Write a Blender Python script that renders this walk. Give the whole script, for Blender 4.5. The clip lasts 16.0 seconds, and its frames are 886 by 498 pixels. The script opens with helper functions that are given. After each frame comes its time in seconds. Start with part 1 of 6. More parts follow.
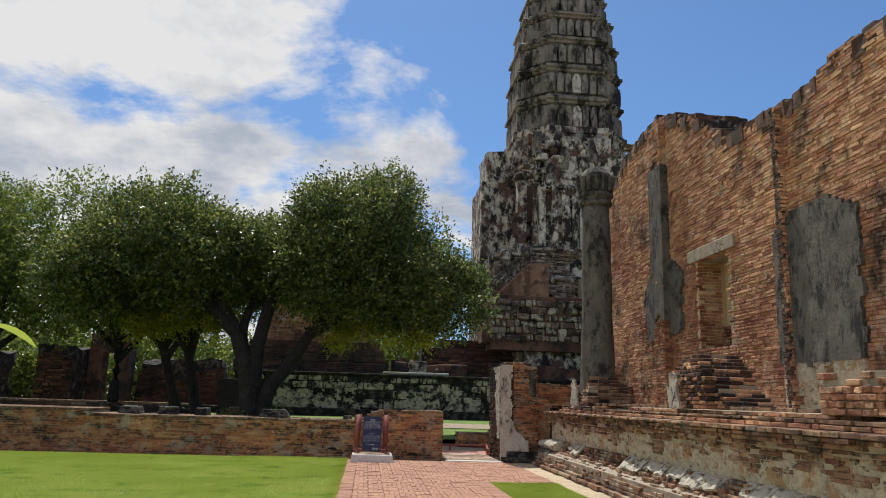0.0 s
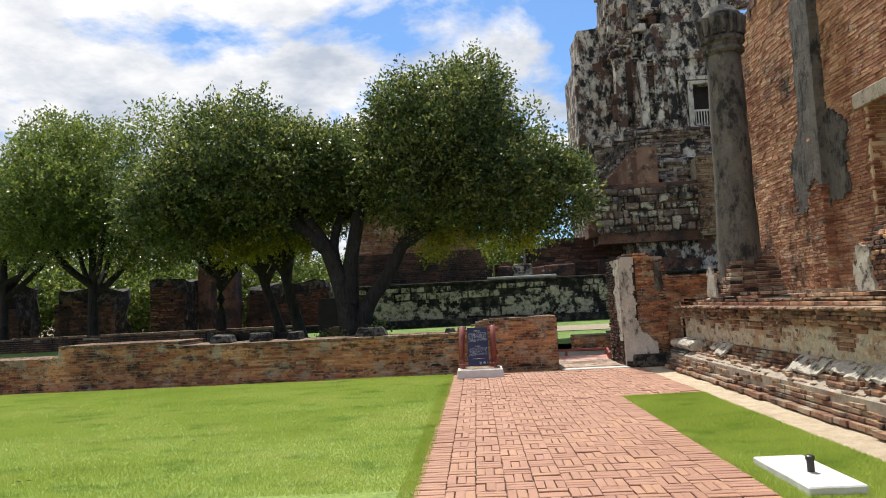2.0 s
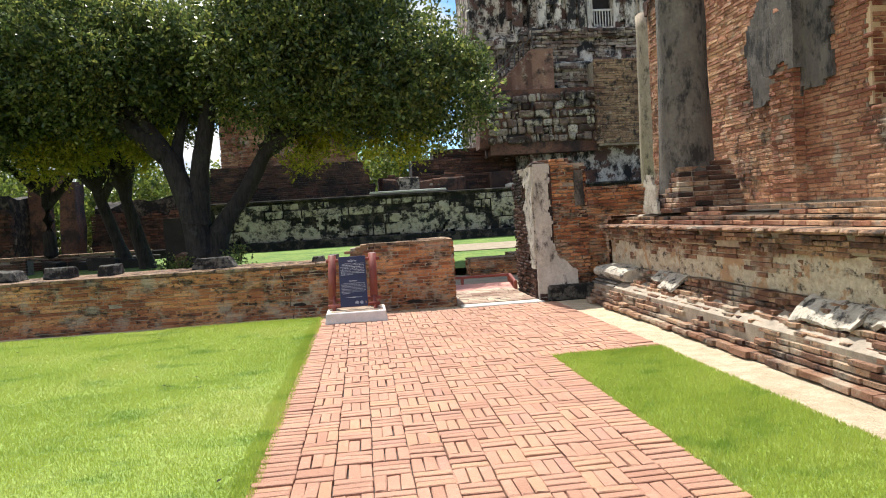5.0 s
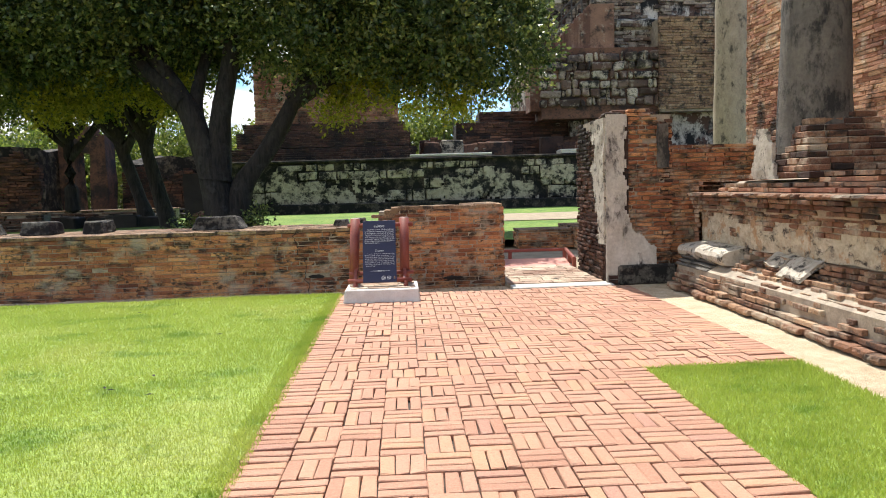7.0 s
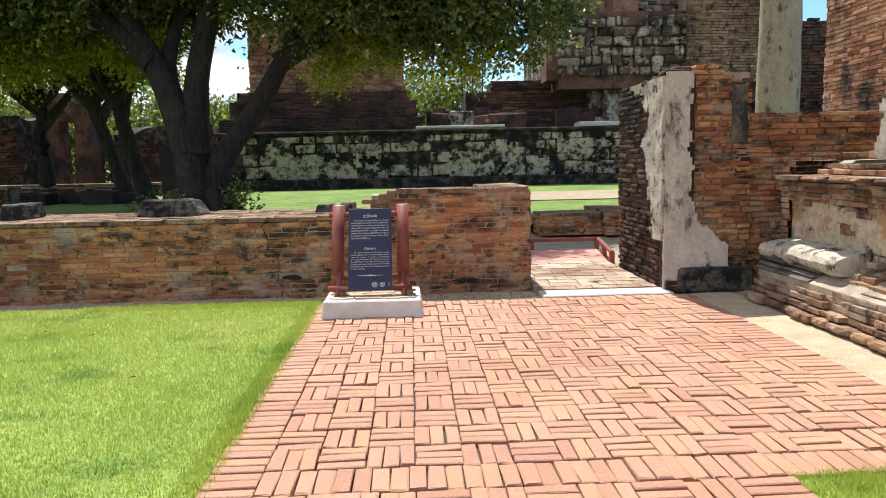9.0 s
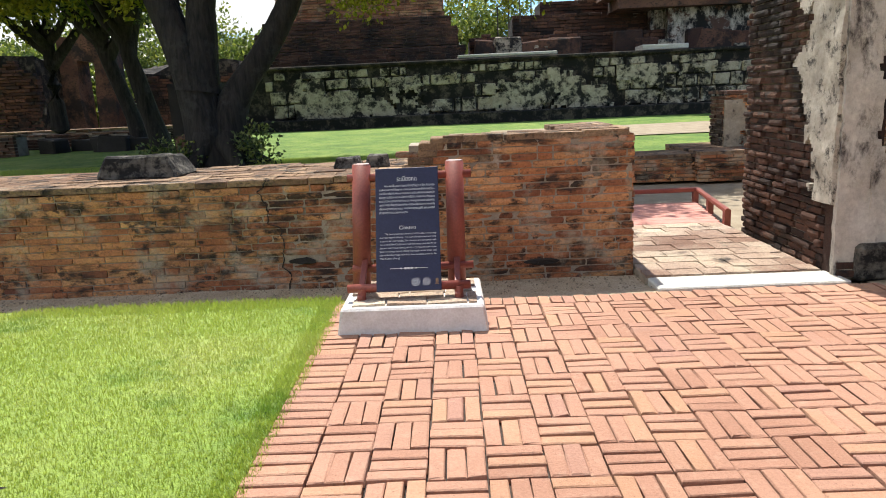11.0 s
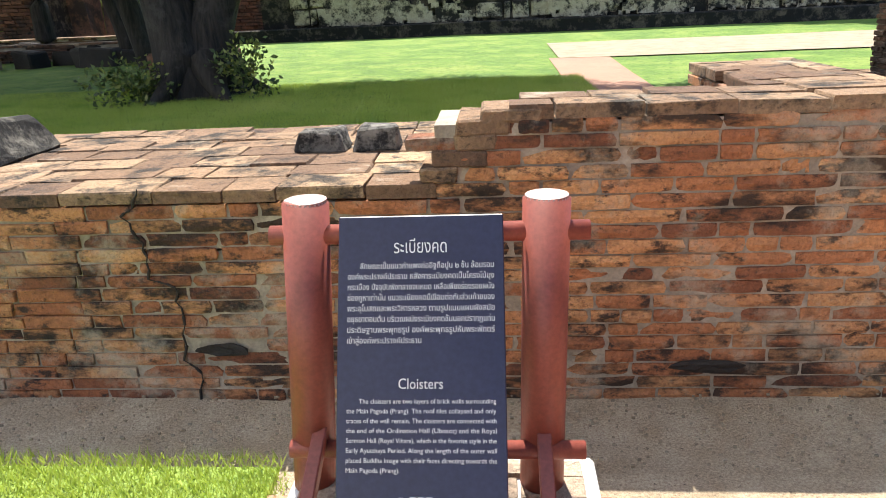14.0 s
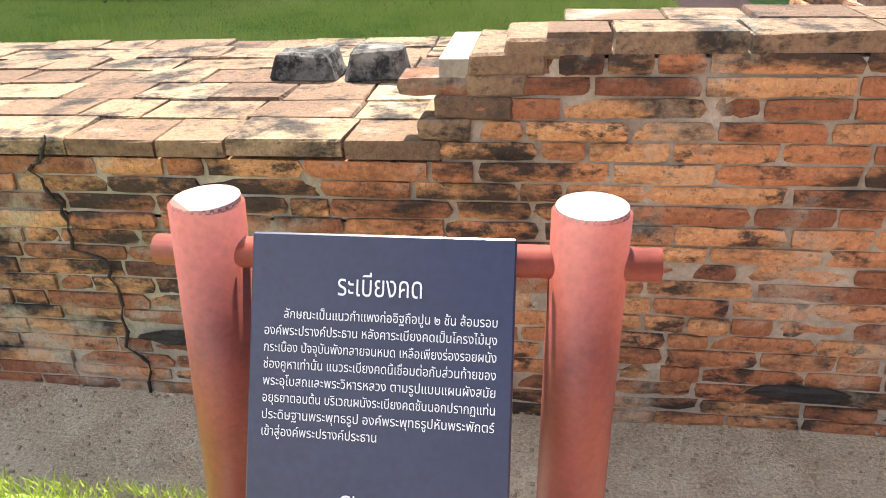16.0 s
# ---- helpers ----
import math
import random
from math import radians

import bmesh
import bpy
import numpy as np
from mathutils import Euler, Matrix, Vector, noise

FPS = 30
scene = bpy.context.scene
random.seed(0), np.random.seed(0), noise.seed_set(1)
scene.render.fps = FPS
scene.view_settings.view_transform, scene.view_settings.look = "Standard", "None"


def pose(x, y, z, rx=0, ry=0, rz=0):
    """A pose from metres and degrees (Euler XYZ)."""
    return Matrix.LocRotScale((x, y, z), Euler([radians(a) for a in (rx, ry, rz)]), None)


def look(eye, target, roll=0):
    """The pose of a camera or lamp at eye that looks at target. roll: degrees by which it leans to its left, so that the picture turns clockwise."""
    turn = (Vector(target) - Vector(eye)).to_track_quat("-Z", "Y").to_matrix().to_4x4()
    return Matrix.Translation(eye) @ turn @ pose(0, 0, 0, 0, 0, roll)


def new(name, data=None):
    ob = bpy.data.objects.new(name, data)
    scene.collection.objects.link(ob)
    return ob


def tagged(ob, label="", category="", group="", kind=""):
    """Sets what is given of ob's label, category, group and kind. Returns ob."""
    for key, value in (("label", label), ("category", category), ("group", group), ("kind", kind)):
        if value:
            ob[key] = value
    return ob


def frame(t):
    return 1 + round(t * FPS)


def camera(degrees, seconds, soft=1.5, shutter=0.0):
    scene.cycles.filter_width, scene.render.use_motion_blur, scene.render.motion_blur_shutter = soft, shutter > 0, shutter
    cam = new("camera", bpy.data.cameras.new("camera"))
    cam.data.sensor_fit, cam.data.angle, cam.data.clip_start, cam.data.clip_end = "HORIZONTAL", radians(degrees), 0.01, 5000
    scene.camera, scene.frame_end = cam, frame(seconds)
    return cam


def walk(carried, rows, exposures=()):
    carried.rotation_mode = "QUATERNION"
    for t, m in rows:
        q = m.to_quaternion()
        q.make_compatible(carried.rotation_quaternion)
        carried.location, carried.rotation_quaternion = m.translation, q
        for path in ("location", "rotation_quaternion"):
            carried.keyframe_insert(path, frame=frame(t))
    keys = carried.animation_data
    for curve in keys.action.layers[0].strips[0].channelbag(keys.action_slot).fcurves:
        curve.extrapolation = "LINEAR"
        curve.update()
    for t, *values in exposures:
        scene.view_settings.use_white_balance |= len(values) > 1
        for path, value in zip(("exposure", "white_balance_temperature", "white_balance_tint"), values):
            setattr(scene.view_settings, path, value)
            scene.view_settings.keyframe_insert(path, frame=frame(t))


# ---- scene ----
cam = camera(63.4, 16.0, 1.0)
PATH = [
    (0, (-0.128, 0.236, 1.429), (0.063, 2.183, 1.841), 1.8),
    (0.5, (-0.084, 0.755, 1.489), (0.089, 2.722, 1.805), 0.9),
    (1, (0.007, 1.396, 1.51), (0.229, 3.372, 1.728), -1.9),
    (1.5, (0.026, 2.011, 1.489), (0.245, 3.986, 1.712), -3.4),
    (2, (0.048, 2.538, 1.478), (-0.035, 4.53, 1.637), -2.8),
    (2.5, (0.105, 3.134, 1.488), (-0.051, 5.119, 1.671), 2.1),
    (3, (0.15, 3.703, 1.546), (0.237, 5.695, 1.699), -0.6),
    (3.5, (0.221, 4.338, 1.548), (0.45, 6.317, 1.725), 1.6),
    (4, (0.251, 4.974, 1.58), (0.584, 6.942, 1.7), 0.2),
    (4.5, (0.26, 5.538, 1.577), (0.498, 7.524, 1.566), -1.5),
    (5, (0.244, 6.117, 1.564), (0.464, 8.102, 1.471), -3.5),
    (5.2, (0.259, 6.359, 1.569), (0.476, 8.342, 1.435), -5.3),
    (7.3, (0.42, 8.639, 1.408), (0.513, 10.629, 1.236), -1.1),
    (7.5, (0.438, 8.872, 1.429), (0.538, 10.863, 1.261), -0.4),
    (8, (0.428, 9.409, 1.438), (0.469, 11.404, 1.312), 0.7),
    (8.5, (0.428, 10.009, 1.466), (0.513, 12.001, 1.311), 0.6),
    (9, (0.472, 10.525, 1.461), (0.555, 12.508, 1.217), -1.2),
    (9.5, (0.428, 11.086, 1.454), (0.453, 13.057, 1.114), -1.7),
    (9.7, (0.406, 11.312, 1.485), (0.402, 13.281, 1.132), -1.4),
    (11.8, (0.33, 13.813, 1.455), (0.298, 15.761, 0.999), -3.2),
    (12, (0.312, 14.047, 1.451), (0.316, 15.993, 0.989), -3.6),
    (12.5, (0.305, 14.539, 1.476), (0.256, 16.488, 1.031), -4.3),
    (13, (0.261, 15.057, 1.447), (0.22, 16.981, 0.903), -1.1),
    (13.5, (0.216, 15.555, 1.511), (0.173, 17.467, 0.926), -2.1),
    (14, (0.249, 15.995, 1.528), (0.093, 17.877, 0.868), -2.6),
    (14.5, (0.251, 16.377, 1.509), (0.109, 18.223, 0.753), -1.4),
    (15, (0.292, 16.589, 1.502), (0.044, 18.369, 0.626), -2.8),
    (15.5, (0.319, 16.739, 1.462), (0.021, 18.472, 0.509), -2.8),
    (16, (0.301, 16.771, 1.495), (0.025, 18.53, 0.584), -2.3),
]
walk(cam, [(t, look(eye, target, roll)) for t, eye, target, roll in PATH],
     [(0, 0.08), (1.5, 0.38), (2.5, 0.52), (3.5, 0.68), (5, 0.9), (7.5, 0.95), (9.5, 0.86), (12.5, 0.82), (13.5, 1.15), (14.5, 1.62), (15, 1.82), (16, 1.95)])

# ---------------------------------------------------------------- light
SUN_TO = Vector((-0.07, 0.47, 0.88)).normalized()
sun = new("sun", bpy.data.lights.new("sun", "SUN"))
sun.data.energy, sun.data.angle, sun.data.color = 4.6, radians(0.55), (1.0, 0.95, 0.87)
sun.matrix_world = look((0, 30, 60), Vector((0, 30, 60)) - SUN_TO)


class Nodes:
    """A small writer of node trees."""

    def __init__(self, tree):
        self.tree = tree
        self.tree.nodes.clear()

    def add(self, kind, **inputs):
        node = self.tree.nodes.new(kind)
        for key, value in inputs.items():
            self.put(node, key.replace("_", " "), value)
        return node

    def put(self, node, key, value):
        target = node.inputs[key] if not key.startswith("i ") else node.inputs[int(key[2:])]
        if isinstance(value, bpy.types.NodeSocket):
            self.tree.links.new(value, target)
        else:
            target.default_value = value

    def math(self, op, a, b=0.0, clamp=False):
        node = self.tree.nodes.new("ShaderNodeMath")
        node.operation, node.use_clamp = op, clamp
        self.put(node, "i 0", a)
        self.put(node, "i 1", b)
        return node.outputs[0]

    def noise(self, vector, scale, detail=4.0, rough=0.55, distort=0.0):
        node = self.add("ShaderNodeTexNoise", Vector=vector, Scale=scale, Detail=detail, Roughness=rough, Distortion=distort)
        return node.outputs["Fac"]

    def ramp(self, fac, *stops):
        node = self.tree.nodes.new("ShaderNodeValToRGB")
        el = node.color_ramp.elements
        while len(el) < len(stops):
            el.new(0.5)
        for e, (p, c) in zip(el, stops):
            e.position = p
            e.color = (*c, 1) if isinstance(c, tuple) else (c, c, c, 1)
        self.put(node, "i 0", fac)
        return node.outputs[0]

    def mix(self, fac, a, b, mode="MIX"):
        node = self.tree.nodes.new("ShaderNodeMix")
        node.data_type, node.blend_type = "RGBA", mode
        self.put(node, "i 0", fac)
        for i, v in ((6, a), (7, b)):
            self.put(node, "i %d" % i, (*v, 1) if isinstance(v, tuple) and len(v) == 3 else v)
        return node.outputs[2]

    def mapped(self, vector, scale, turn=(0, 0, 0)):
        node = self.add("ShaderNodeMapping", Vector=vector, Scale=scale, Rotation=turn)
        return node.outputs[0]


def sky_world():
    world = bpy.data.worlds.new("sky")
    world.use_nodes = True
    n = Nodes(world.node_tree)
    sky = n.add("ShaderNodeTexSky")
    sky.sky_type, sky.sun_disc = "NISHITA", False
    sky.sun_elevation = math.asin(SUN_TO.z)
    sky.sun_rotation = math.atan2(SUN_TO.x, SUN_TO.y)
    sky.air_density, sky.dust_density, sky.ozone_density = 1.0, 0.6, 1.6
    way = n.add("ShaderNodeTexCoord").outputs["Generated"]
    split = n.add("ShaderNodeSeparateXYZ", Vector=way)
    up = n.math("ADD", split.outputs["Z"], 0.22)
    flat = n.add("ShaderNodeCombineXYZ", X=n.math("DIVIDE", split.outputs["X"], up), Y=n.math("DIVIDE", split.outputs["Y"], up), Z=3.1).outputs[0]
    big = n.noise(flat, 1.7, 10, 0.6, 0.2)
    # more cloud towards the west side of the sky, clearer to the east
    lean = n.math("MULTIPLY", n.math("SUBTRACT", 0.10, split.outputs["X"]), 0.42)
    cover = n.math("ADD", big, n.math("MINIMUM", lean, 0.13))
    mask = n.ramp(cover, (0.505, 0.0), (0.60, 1.0))
    shade = n.ramp(n.noise(flat, 2.6, 6, 0.6), (0.37, (0.54, 0.60, 0.70)), (0.58, (1.0, 1.0, 1.0)))
    blue = n.mix(1.0, sky.outputs[0], (0.90, 1.24, 1.58), "MULTIPLY")
    cloud = n.mix(1.0, shade, (10.5, 10.5, 10.6), "MULTIPLY")
    colour = n.mix(mask, blue, cloud)
    back = n.add("ShaderNodeBackground", Color=colour, Strength=0.07)
    out = n.add("ShaderNodeOutputWorld", Surface=back.outputs[0])
    scene.world = world


sky_world()


# ---------------------------------------------------------------- materials
def material(name, build):
    mat = bpy.data.materials.new(name)
    mat.use_nodes = True
    n = Nodes(mat.node_tree)
    place = n.add("ShaderNodeNewGeometry").outputs["Position"]
    colour, rough, height, strength = build(n, place)
    bsdf = n.add("ShaderNodeBsdfPrincipled", Base_Color=colour, Roughness=rough)
    if height is not None:
        bump = n.add("ShaderNodeBump", Height=height, Strength=strength, Distance=0.02)
        n.put(bsdf, "Normal", bump.outputs[0])
    n.add("ShaderNodeOutputMaterial", Surface=bsdf.outputs[0])
    return mat


def piece_random(n):
    """A number from 0 to 1 for each piece, whether it is an object or an island of a joined mesh."""
    a = n.add("ShaderNodeObjectInfo").outputs["Random"]
    b = n.add("ShaderNodeNewGeometry").outputs["Random Per Island"]
    return n.math("FRACT", n.math("ADD", n.math("MULTIPLY", a, 3.7), b))


def brick_look(dark, mid, light, soot=0.5, soot_scale=1.3, lime=0.0, streak=1.0):
    def build(n, p):
        r = piece_random(n)
        base = n.ramp(r, (0.0, dark), (0.3, mid), (0.65, light), (0.86, mid), (1.0, tuple(c * 1.25 for c in light)))
        grain = n.noise(p, 60, 5, 0.65)
        base = n.mix(0.45, base, n.ramp(grain, (0.3, 0.25), (0.7, 0.9)), "OVERLAY")
        patch = n.ramp(n.noise(p, 0.55, 5, 0.6), (0.36, (0.62, 0.50, 0.46)), (0.5, (0.9, 0.88, 0.86)), (0.66, (1.22, 1.2, 1.1)))
        base = n.mix(1.0, base, patch, "MULTIPLY")
        spots = n.ramp(n.math("ADD", n.noise(n.mapped(p, (1, 1, 1.8)), 9, 6, 0.7), n.math("MULTIPLY", n.math("SUBTRACT", r, 0.5), 0.07)), (0.545, 0.0), (0.64, 0.9))
        base = n.mix(n.math("MULTIPLY", spots, min(1.0, soot * 2)), base, (0.02, 0.017, 0.015))
        big = n.noise(n.mapped(p, (1, 1, streak)), soot_scale, 7, 0.68)
        stain = n.ramp(n.math("ADD", big, n.math("MULTIPLY", n.math("SUBTRACT", r, 0.5), 0.04)), (0.40 + 0.2 * (1 - soot), 0.0), (0.52 + 0.2 * (1 - soot), 1.0))
        base = n.mix(n.math("MULTIPLY", stain, 0.92), base, (0.016, 0.014, 0.012))
        fissure = n.ramp(n.noise(n.mapped(p, (1, 1, 1.6)), 24, 8, 0.8, 0.3), (0.36, 0.75), (0.43, 0.0))
        base = n.mix(fissure, base, (0.05, 0.038, 0.03))
        if lime:
            pale = n.ramp(n.noise(p, 2.2, 8, 0.7), (0.62 - 0.14 * lime, 0.0), (0.72 - 0.1 * lime, 1.0))
            base = n.mix(n.math("MULTIPLY", pale, 0.75), base, (0.46, 0.40, 0.30))
        pits = n.ramp(n.noise(p, 48, 7, 0.75), (0.34, 0.6), (0.42, 0.0))
        base = n.mix(pits, base, (0.045, 0.034, 0.026))
        h = n.math("ADD", n.noise(p, 35, 6, 0.7), n.math("MULTIPLY", grain, 0.4))
        return base, 0.92, h, 1.0
    return build


def stucco_look(pale, grey, black, amount=0.5, scale=0.5, streak=0.35, brick=None):
    def build(n, p):
        q = n.mapped(p, (1, 1, streak))
        tone = n.ramp(n.noise(q, scale * 3, 8, 0.66), (0.3, grey), (0.7, pale))
        soot = n.ramp(n.noise(q, scale * 2.1, 10, 0.74, 0.1), (0.62 - 0.3 * amount, 0.0), (0.70 - 0.26 * amount, 1.0))
        colour = n.mix(soot, tone, black)
        if brick is not None:
            bare = n.ramp(n.noise(p, scale * 1.3, 9, 0.72, 0.1), (0.53, 0.0), (0.57, 1.0))
            colour = n.mix(bare, colour, brick)
        grain = n.noise(p, 22, 7, 0.7)
        colour = n.mix(0.3, colour, n.ramp(grain, (0.3, 0.2), (0.7, 0.85)), "OVERLAY")
        h = n.math("ADD", n.noise(p, 6, 9, 0.72), n.math("MULTIPLY", soot, -0.25))
        return colour, 0.93, h, 0.8
    return build


def plain_look(a, b, scale=6, rough=0.8, bump=0.4, fine=70):
    def build(n, p):
        colour = n.ramp(n.noise(p, scale, 7, 0.62), (0.3, a), (0.7, b))
        grain = n.noise(p, fine, 4, 0.6)
        colour = n.mix(0.3, colour, n.ramp(grain, (0.3, 0.25), (0.7, 0.8)), "OVERLAY")
        return colour, rough, n.math("ADD", grain, n.noise(p, scale * 3, 5)), bump
    return build


def grass_look(n, p):
    patch = n.noise(p, 0.55, 6, 0.6)
    fine = n.noise(p, 28, 4, 0.6)
    colour = n.ramp(patch, (0.32, (0.175, 0.26, 0.036)), (0.5, (0.22, 0.305, 0.05)), (0.68, (0.27, 0.325, 0.078)))
    tuft = n.ramp(n.noise(n.mapped(p, (0.8, 1.3, 1)), 1.5, 8, 0.68), (0.53, 0.0), (0.68, 0.85))
    colour = n.mix(tuft, colour, (0.085, 0.17, 0.018))
    colour = n.mix(0.45, colour, n.ramp(fine, (0.3, 0.2), (0.7, 0.85)), "OVERLAY")
    return colour, 0.85, n.noise(p, 90, 3), 0.9


def blade_look(n, p):
    r = n.add("ShaderNodeNewGeometry").outputs["Random Per Island"]
    patch = n.noise(p, 0.55, 6, 0.6)
    a = n.ramp(patch, (0.32, (0.32, 0.42, 0.05)), (0.5, (0.38, 0.475, 0.07)), (0.68, (0.45, 0.51, 0.11)))
    colour = n.mix(n.math("MULTIPLY", r, 0.35), a, (0.50, 0.52, 0.17))
    tuft = n.ramp(n.noise(n.mapped(p, (0.8, 1.3, 1)), 1.5, 8, 0.68), (0.53, 0.0), (0.68, 0.85))
    colour = n.mix(tuft, colour, (0.17, 0.30, 0.035))
    return colour, 0.55, None, 0


def leaf_look(lo, hi, yellow):
    def build(n, p):
        r = n.add("ShaderNodeNewGeometry").outputs["Random Per Island"]
        patch = n.noise(p, 0.7, 3, 0.5)
        colour = n.ramp(n.math("ADD", n.math("MULTIPLY", r, 0.6), n.math("MULTIPLY", patch, 0.5)), (0.25, lo), (0.6, hi), (0.9, yellow))
        return colour, 0.38, None, 0
    return build


def see_through_leaf(mat, amount=0.35):
    """Lets sunlight glow through thin leaves."""
    tree = mat.node_tree
    bsdf = next(x for x in tree.nodes if x.type == "BSDF_PRINCIPLED")
    out = next(x for x in tree.nodes if x.type == "OUTPUT_MATERIAL")
    glow = tree.nodes.new("ShaderNodeBsdfTranslucent")
    blend = tree.nodes.new("ShaderNodeMixShader")
    blend.inputs[0].default_value = amount
    source = bsdf.inputs["Base Color"].links[0].from_socket
    tree.links.new(source, glow.inputs["Color"])
    tree.links.new(bsdf.outputs[0], blend.inputs[1])
    tree.links.new(glow.outputs[0], blend.inputs[2])
    tree.links.new(blend.outputs[0], out.inputs["Surface"])
    return mat


def paver_look(n, p):
    """Fired clay: an even body, each paver a little apart, with dust in the pores and worn pale edges."""
    r = piece_random(n)
    body = n.ramp(r, (0.0, (0.345, 0.18, 0.118)), (0.2, (0.385, 0.207, 0.138)), (0.6, (0.41, 0.228, 0.154)), (0.85, (0.43, 0.242, 0.146)), (1.0, (0.36, 0.195, 0.142)))
    wide = n.ramp(n.noise(p, 0.8, 5, 0.6), (0.34, (0.86, 0.82, 0.80)), (0.66, (1.04, 1.04, 1.04)))
    body = n.mix(1.0, body, wide, "MULTIPLY")
    grain = n.noise(p, 80, 5, 0.7)
    body = n.mix(0.35, body, n.ramp(grain, (0.3, 0.3), (0.7, 0.8)), "OVERLAY")
    mottle = n.ramp(n.noise(p, 11, 6, 0.65), (0.56, 0.0), (0.72, 0.45))
    body = n.mix(mottle, body, (0.48, 0.32, 0.225))
    pits = n.ramp(n.noise(p, 55, 6, 0.75), (0.33, 0.6), (0.40, 0.0))
    body = n.mix(pits, body, (0.12, 0.065, 0.04))
    return body, 0.85, n.math("ADD", grain, n.noise(p, 14, 5, 0.6)), 0.5


M = {}
M["paver"] = material("paver_clay", paver_look)
# Joint earth near black, to hold the shade between pavers.
M["paver_joint"] = material("paver_joint", plain_look((0.018, 0.011, 0.008), (0.06, 0.036, 0.025), 9))
M["brick"] = material("old_brick", brick_look((0.20, 0.075, 0.04), (0.44, 0.175, 0.078), (0.58, 0.30, 0.138), 0.50, 2.4, 0.72, 2.6))
M["brick_top"] = material("worn_top_brick", brick_look((0.15, 0.088, 0.054), (0.255, 0.16, 0.096), (0.32, 0.215, 0.132), 0.49, 3.6, 0.3))
M["sill_brick"] = material("pale_sill_brick", brick_look((0.30, 0.20, 0.145), (0.42, 0.31, 0.235), (0.50, 0.40, 0.31), 0.16, 2.6, 0.6))
M["mortar"] = material("mortar", plain_look((0.20, 0.165, 0.125), (0.42, 0.35, 0.265), 5))
M["brick_high"] = material("hall_brick", brick_look((0.28, 0.118, 0.07), (0.46, 0.22, 0.128), (0.60, 0.36, 0.21), 0.36, 1.1, 0.42, 0.7))
M["brick_base"] = material("podium_brick", brick_look((0.16, 0.075, 0.045), (0.28, 0.145, 0.085), (0.38, 0.24, 0.145), 0.34, 1.5, 0.85, 1.6))
M["brick_ledge"] = material("ledge_brick", brick_look((0.10, 0.05, 0.032), (0.25, 0.13, 0.078), (0.40, 0.26, 0.16), 0.50, 2.6, 0.6, 1.4))
M["rubble_stone"] = material("lichen_stone", stucco_look((0.17, 0.155, 0.125), (0.055, 0.05, 0.041), (0.009, 0.008, 0.007), 0.62, 3.4, 1.0))
M["pale_rock"] = material("pale_grey_rock", stucco_look((0.26, 0.24, 0.205), (0.09, 0.082, 0.07), (0.016, 0.014, 0.012), 0.58, 5.0, 1.0))
# Darkened past its lichen to hold shade from trees and ruins.
M["terrace_core"] = material("blackened_shaded_masonry", stucco_look((0.13, 0.105, 0.075), (0.04, 0.033, 0.026), (0.007, 0.006, 0.005), 0.72, 1.3, 1.0))
M["prang_block"] = material("tower_rubble", brick_look((0.03, 0.022, 0.018), (0.15, 0.098, 0.072), (0.42, 0.37, 0.30), 0.55, 0.8, 0.75, 1.0))
M["stair_brick"] = material("stair_brick", brick_look((0.12, 0.06, 0.042), (0.19, 0.10, 0.07), (0.25, 0.145, 0.10), 0.2, 1.4, 0.3, 1.0))
# Soot plus shade in the colour, for faces and ruins turned from the sun.
M["brick_dark"] = material("sooty_shaded_brick", brick_look((0.035, 0.021, 0.016), (0.09, 0.044, 0.03), (0.16, 0.08, 0.05), 0.62, 0.9, 0.0, 1.0))
M["podium_plaster"] = material("podium_plaster", stucco_look((0.55, 0.49, 0.37), (0.33, 0.27, 0.185), (0.05, 0.042, 0.034), 0.27, 2.6, 1.6, (0.37, 0.235, 0.13)))
M["torus"] = material("torus_plaster", stucco_look((0.52, 0.48, 0.40), (0.33, 0.29, 0.235), (0.04, 0.035, 0.03), 0.33, 3.2, 1.0))
M["grey_plaster"] = material("grey_plaster", stucco_look((0.155, 0.14, 0.118), (0.075, 0.068, 0.06), (0.02, 0.019, 0.018), 0.45, 1.6, 0.5))
M["white_plaster"] = material("white_plaster", stucco_look((0.62, 0.58, 0.51), (0.36, 0.33, 0.28), (0.06, 0.05, 0.045), 0.36, 1.4, 0.45))
M["tan_plaster"] = material("tan_plaster", plain_look((0.50, 0.36, 0.21), (0.60, 0.46, 0.29), 3))
M["tan_column"] = material("tan_column_plaster", stucco_look((0.36, 0.30, 0.225), (0.22, 0.175, 0.125), (0.06, 0.05, 0.04), 0.25, 1.6, 0.5))
M["lintel"] = material("lintel_concrete", stucco_look((0.38, 0.33, 0.25), (0.25, 0.21, 0.155), (0.06, 0.05, 0.04), 0.25, 2.5, 1.0))
M["prang"] = material("prang_stucco", stucco_look((0.70, 0.64, 0.54), (0.34, 0.30, 0.245), (0.014, 0.013, 0.012), 0.60, 0.85, 0.6, (0.10, 0.055, 0.04)))
M["prang_top"] = material("prang_grey_stucco", stucco_look((0.30, 0.27, 0.228), (0.14, 0.126, 0.106), (0.018, 0.016, 0.014), 0.52, 0.5, 0.5))
# Near black, with deep shade put into the colour.
M["shade_black_stone"] = material("shade_black_stone", plain_look((0.007, 0.0055, 0.0045), (0.028, 0.021, 0.016), 2.5))
M["laterite"] = material("lime_stone_block", stucco_look((0.50, 0.44, 0.335), (0.32, 0.27, 0.195), (0.016, 0.014, 0.012), 0.53, 1.3, 1.0))
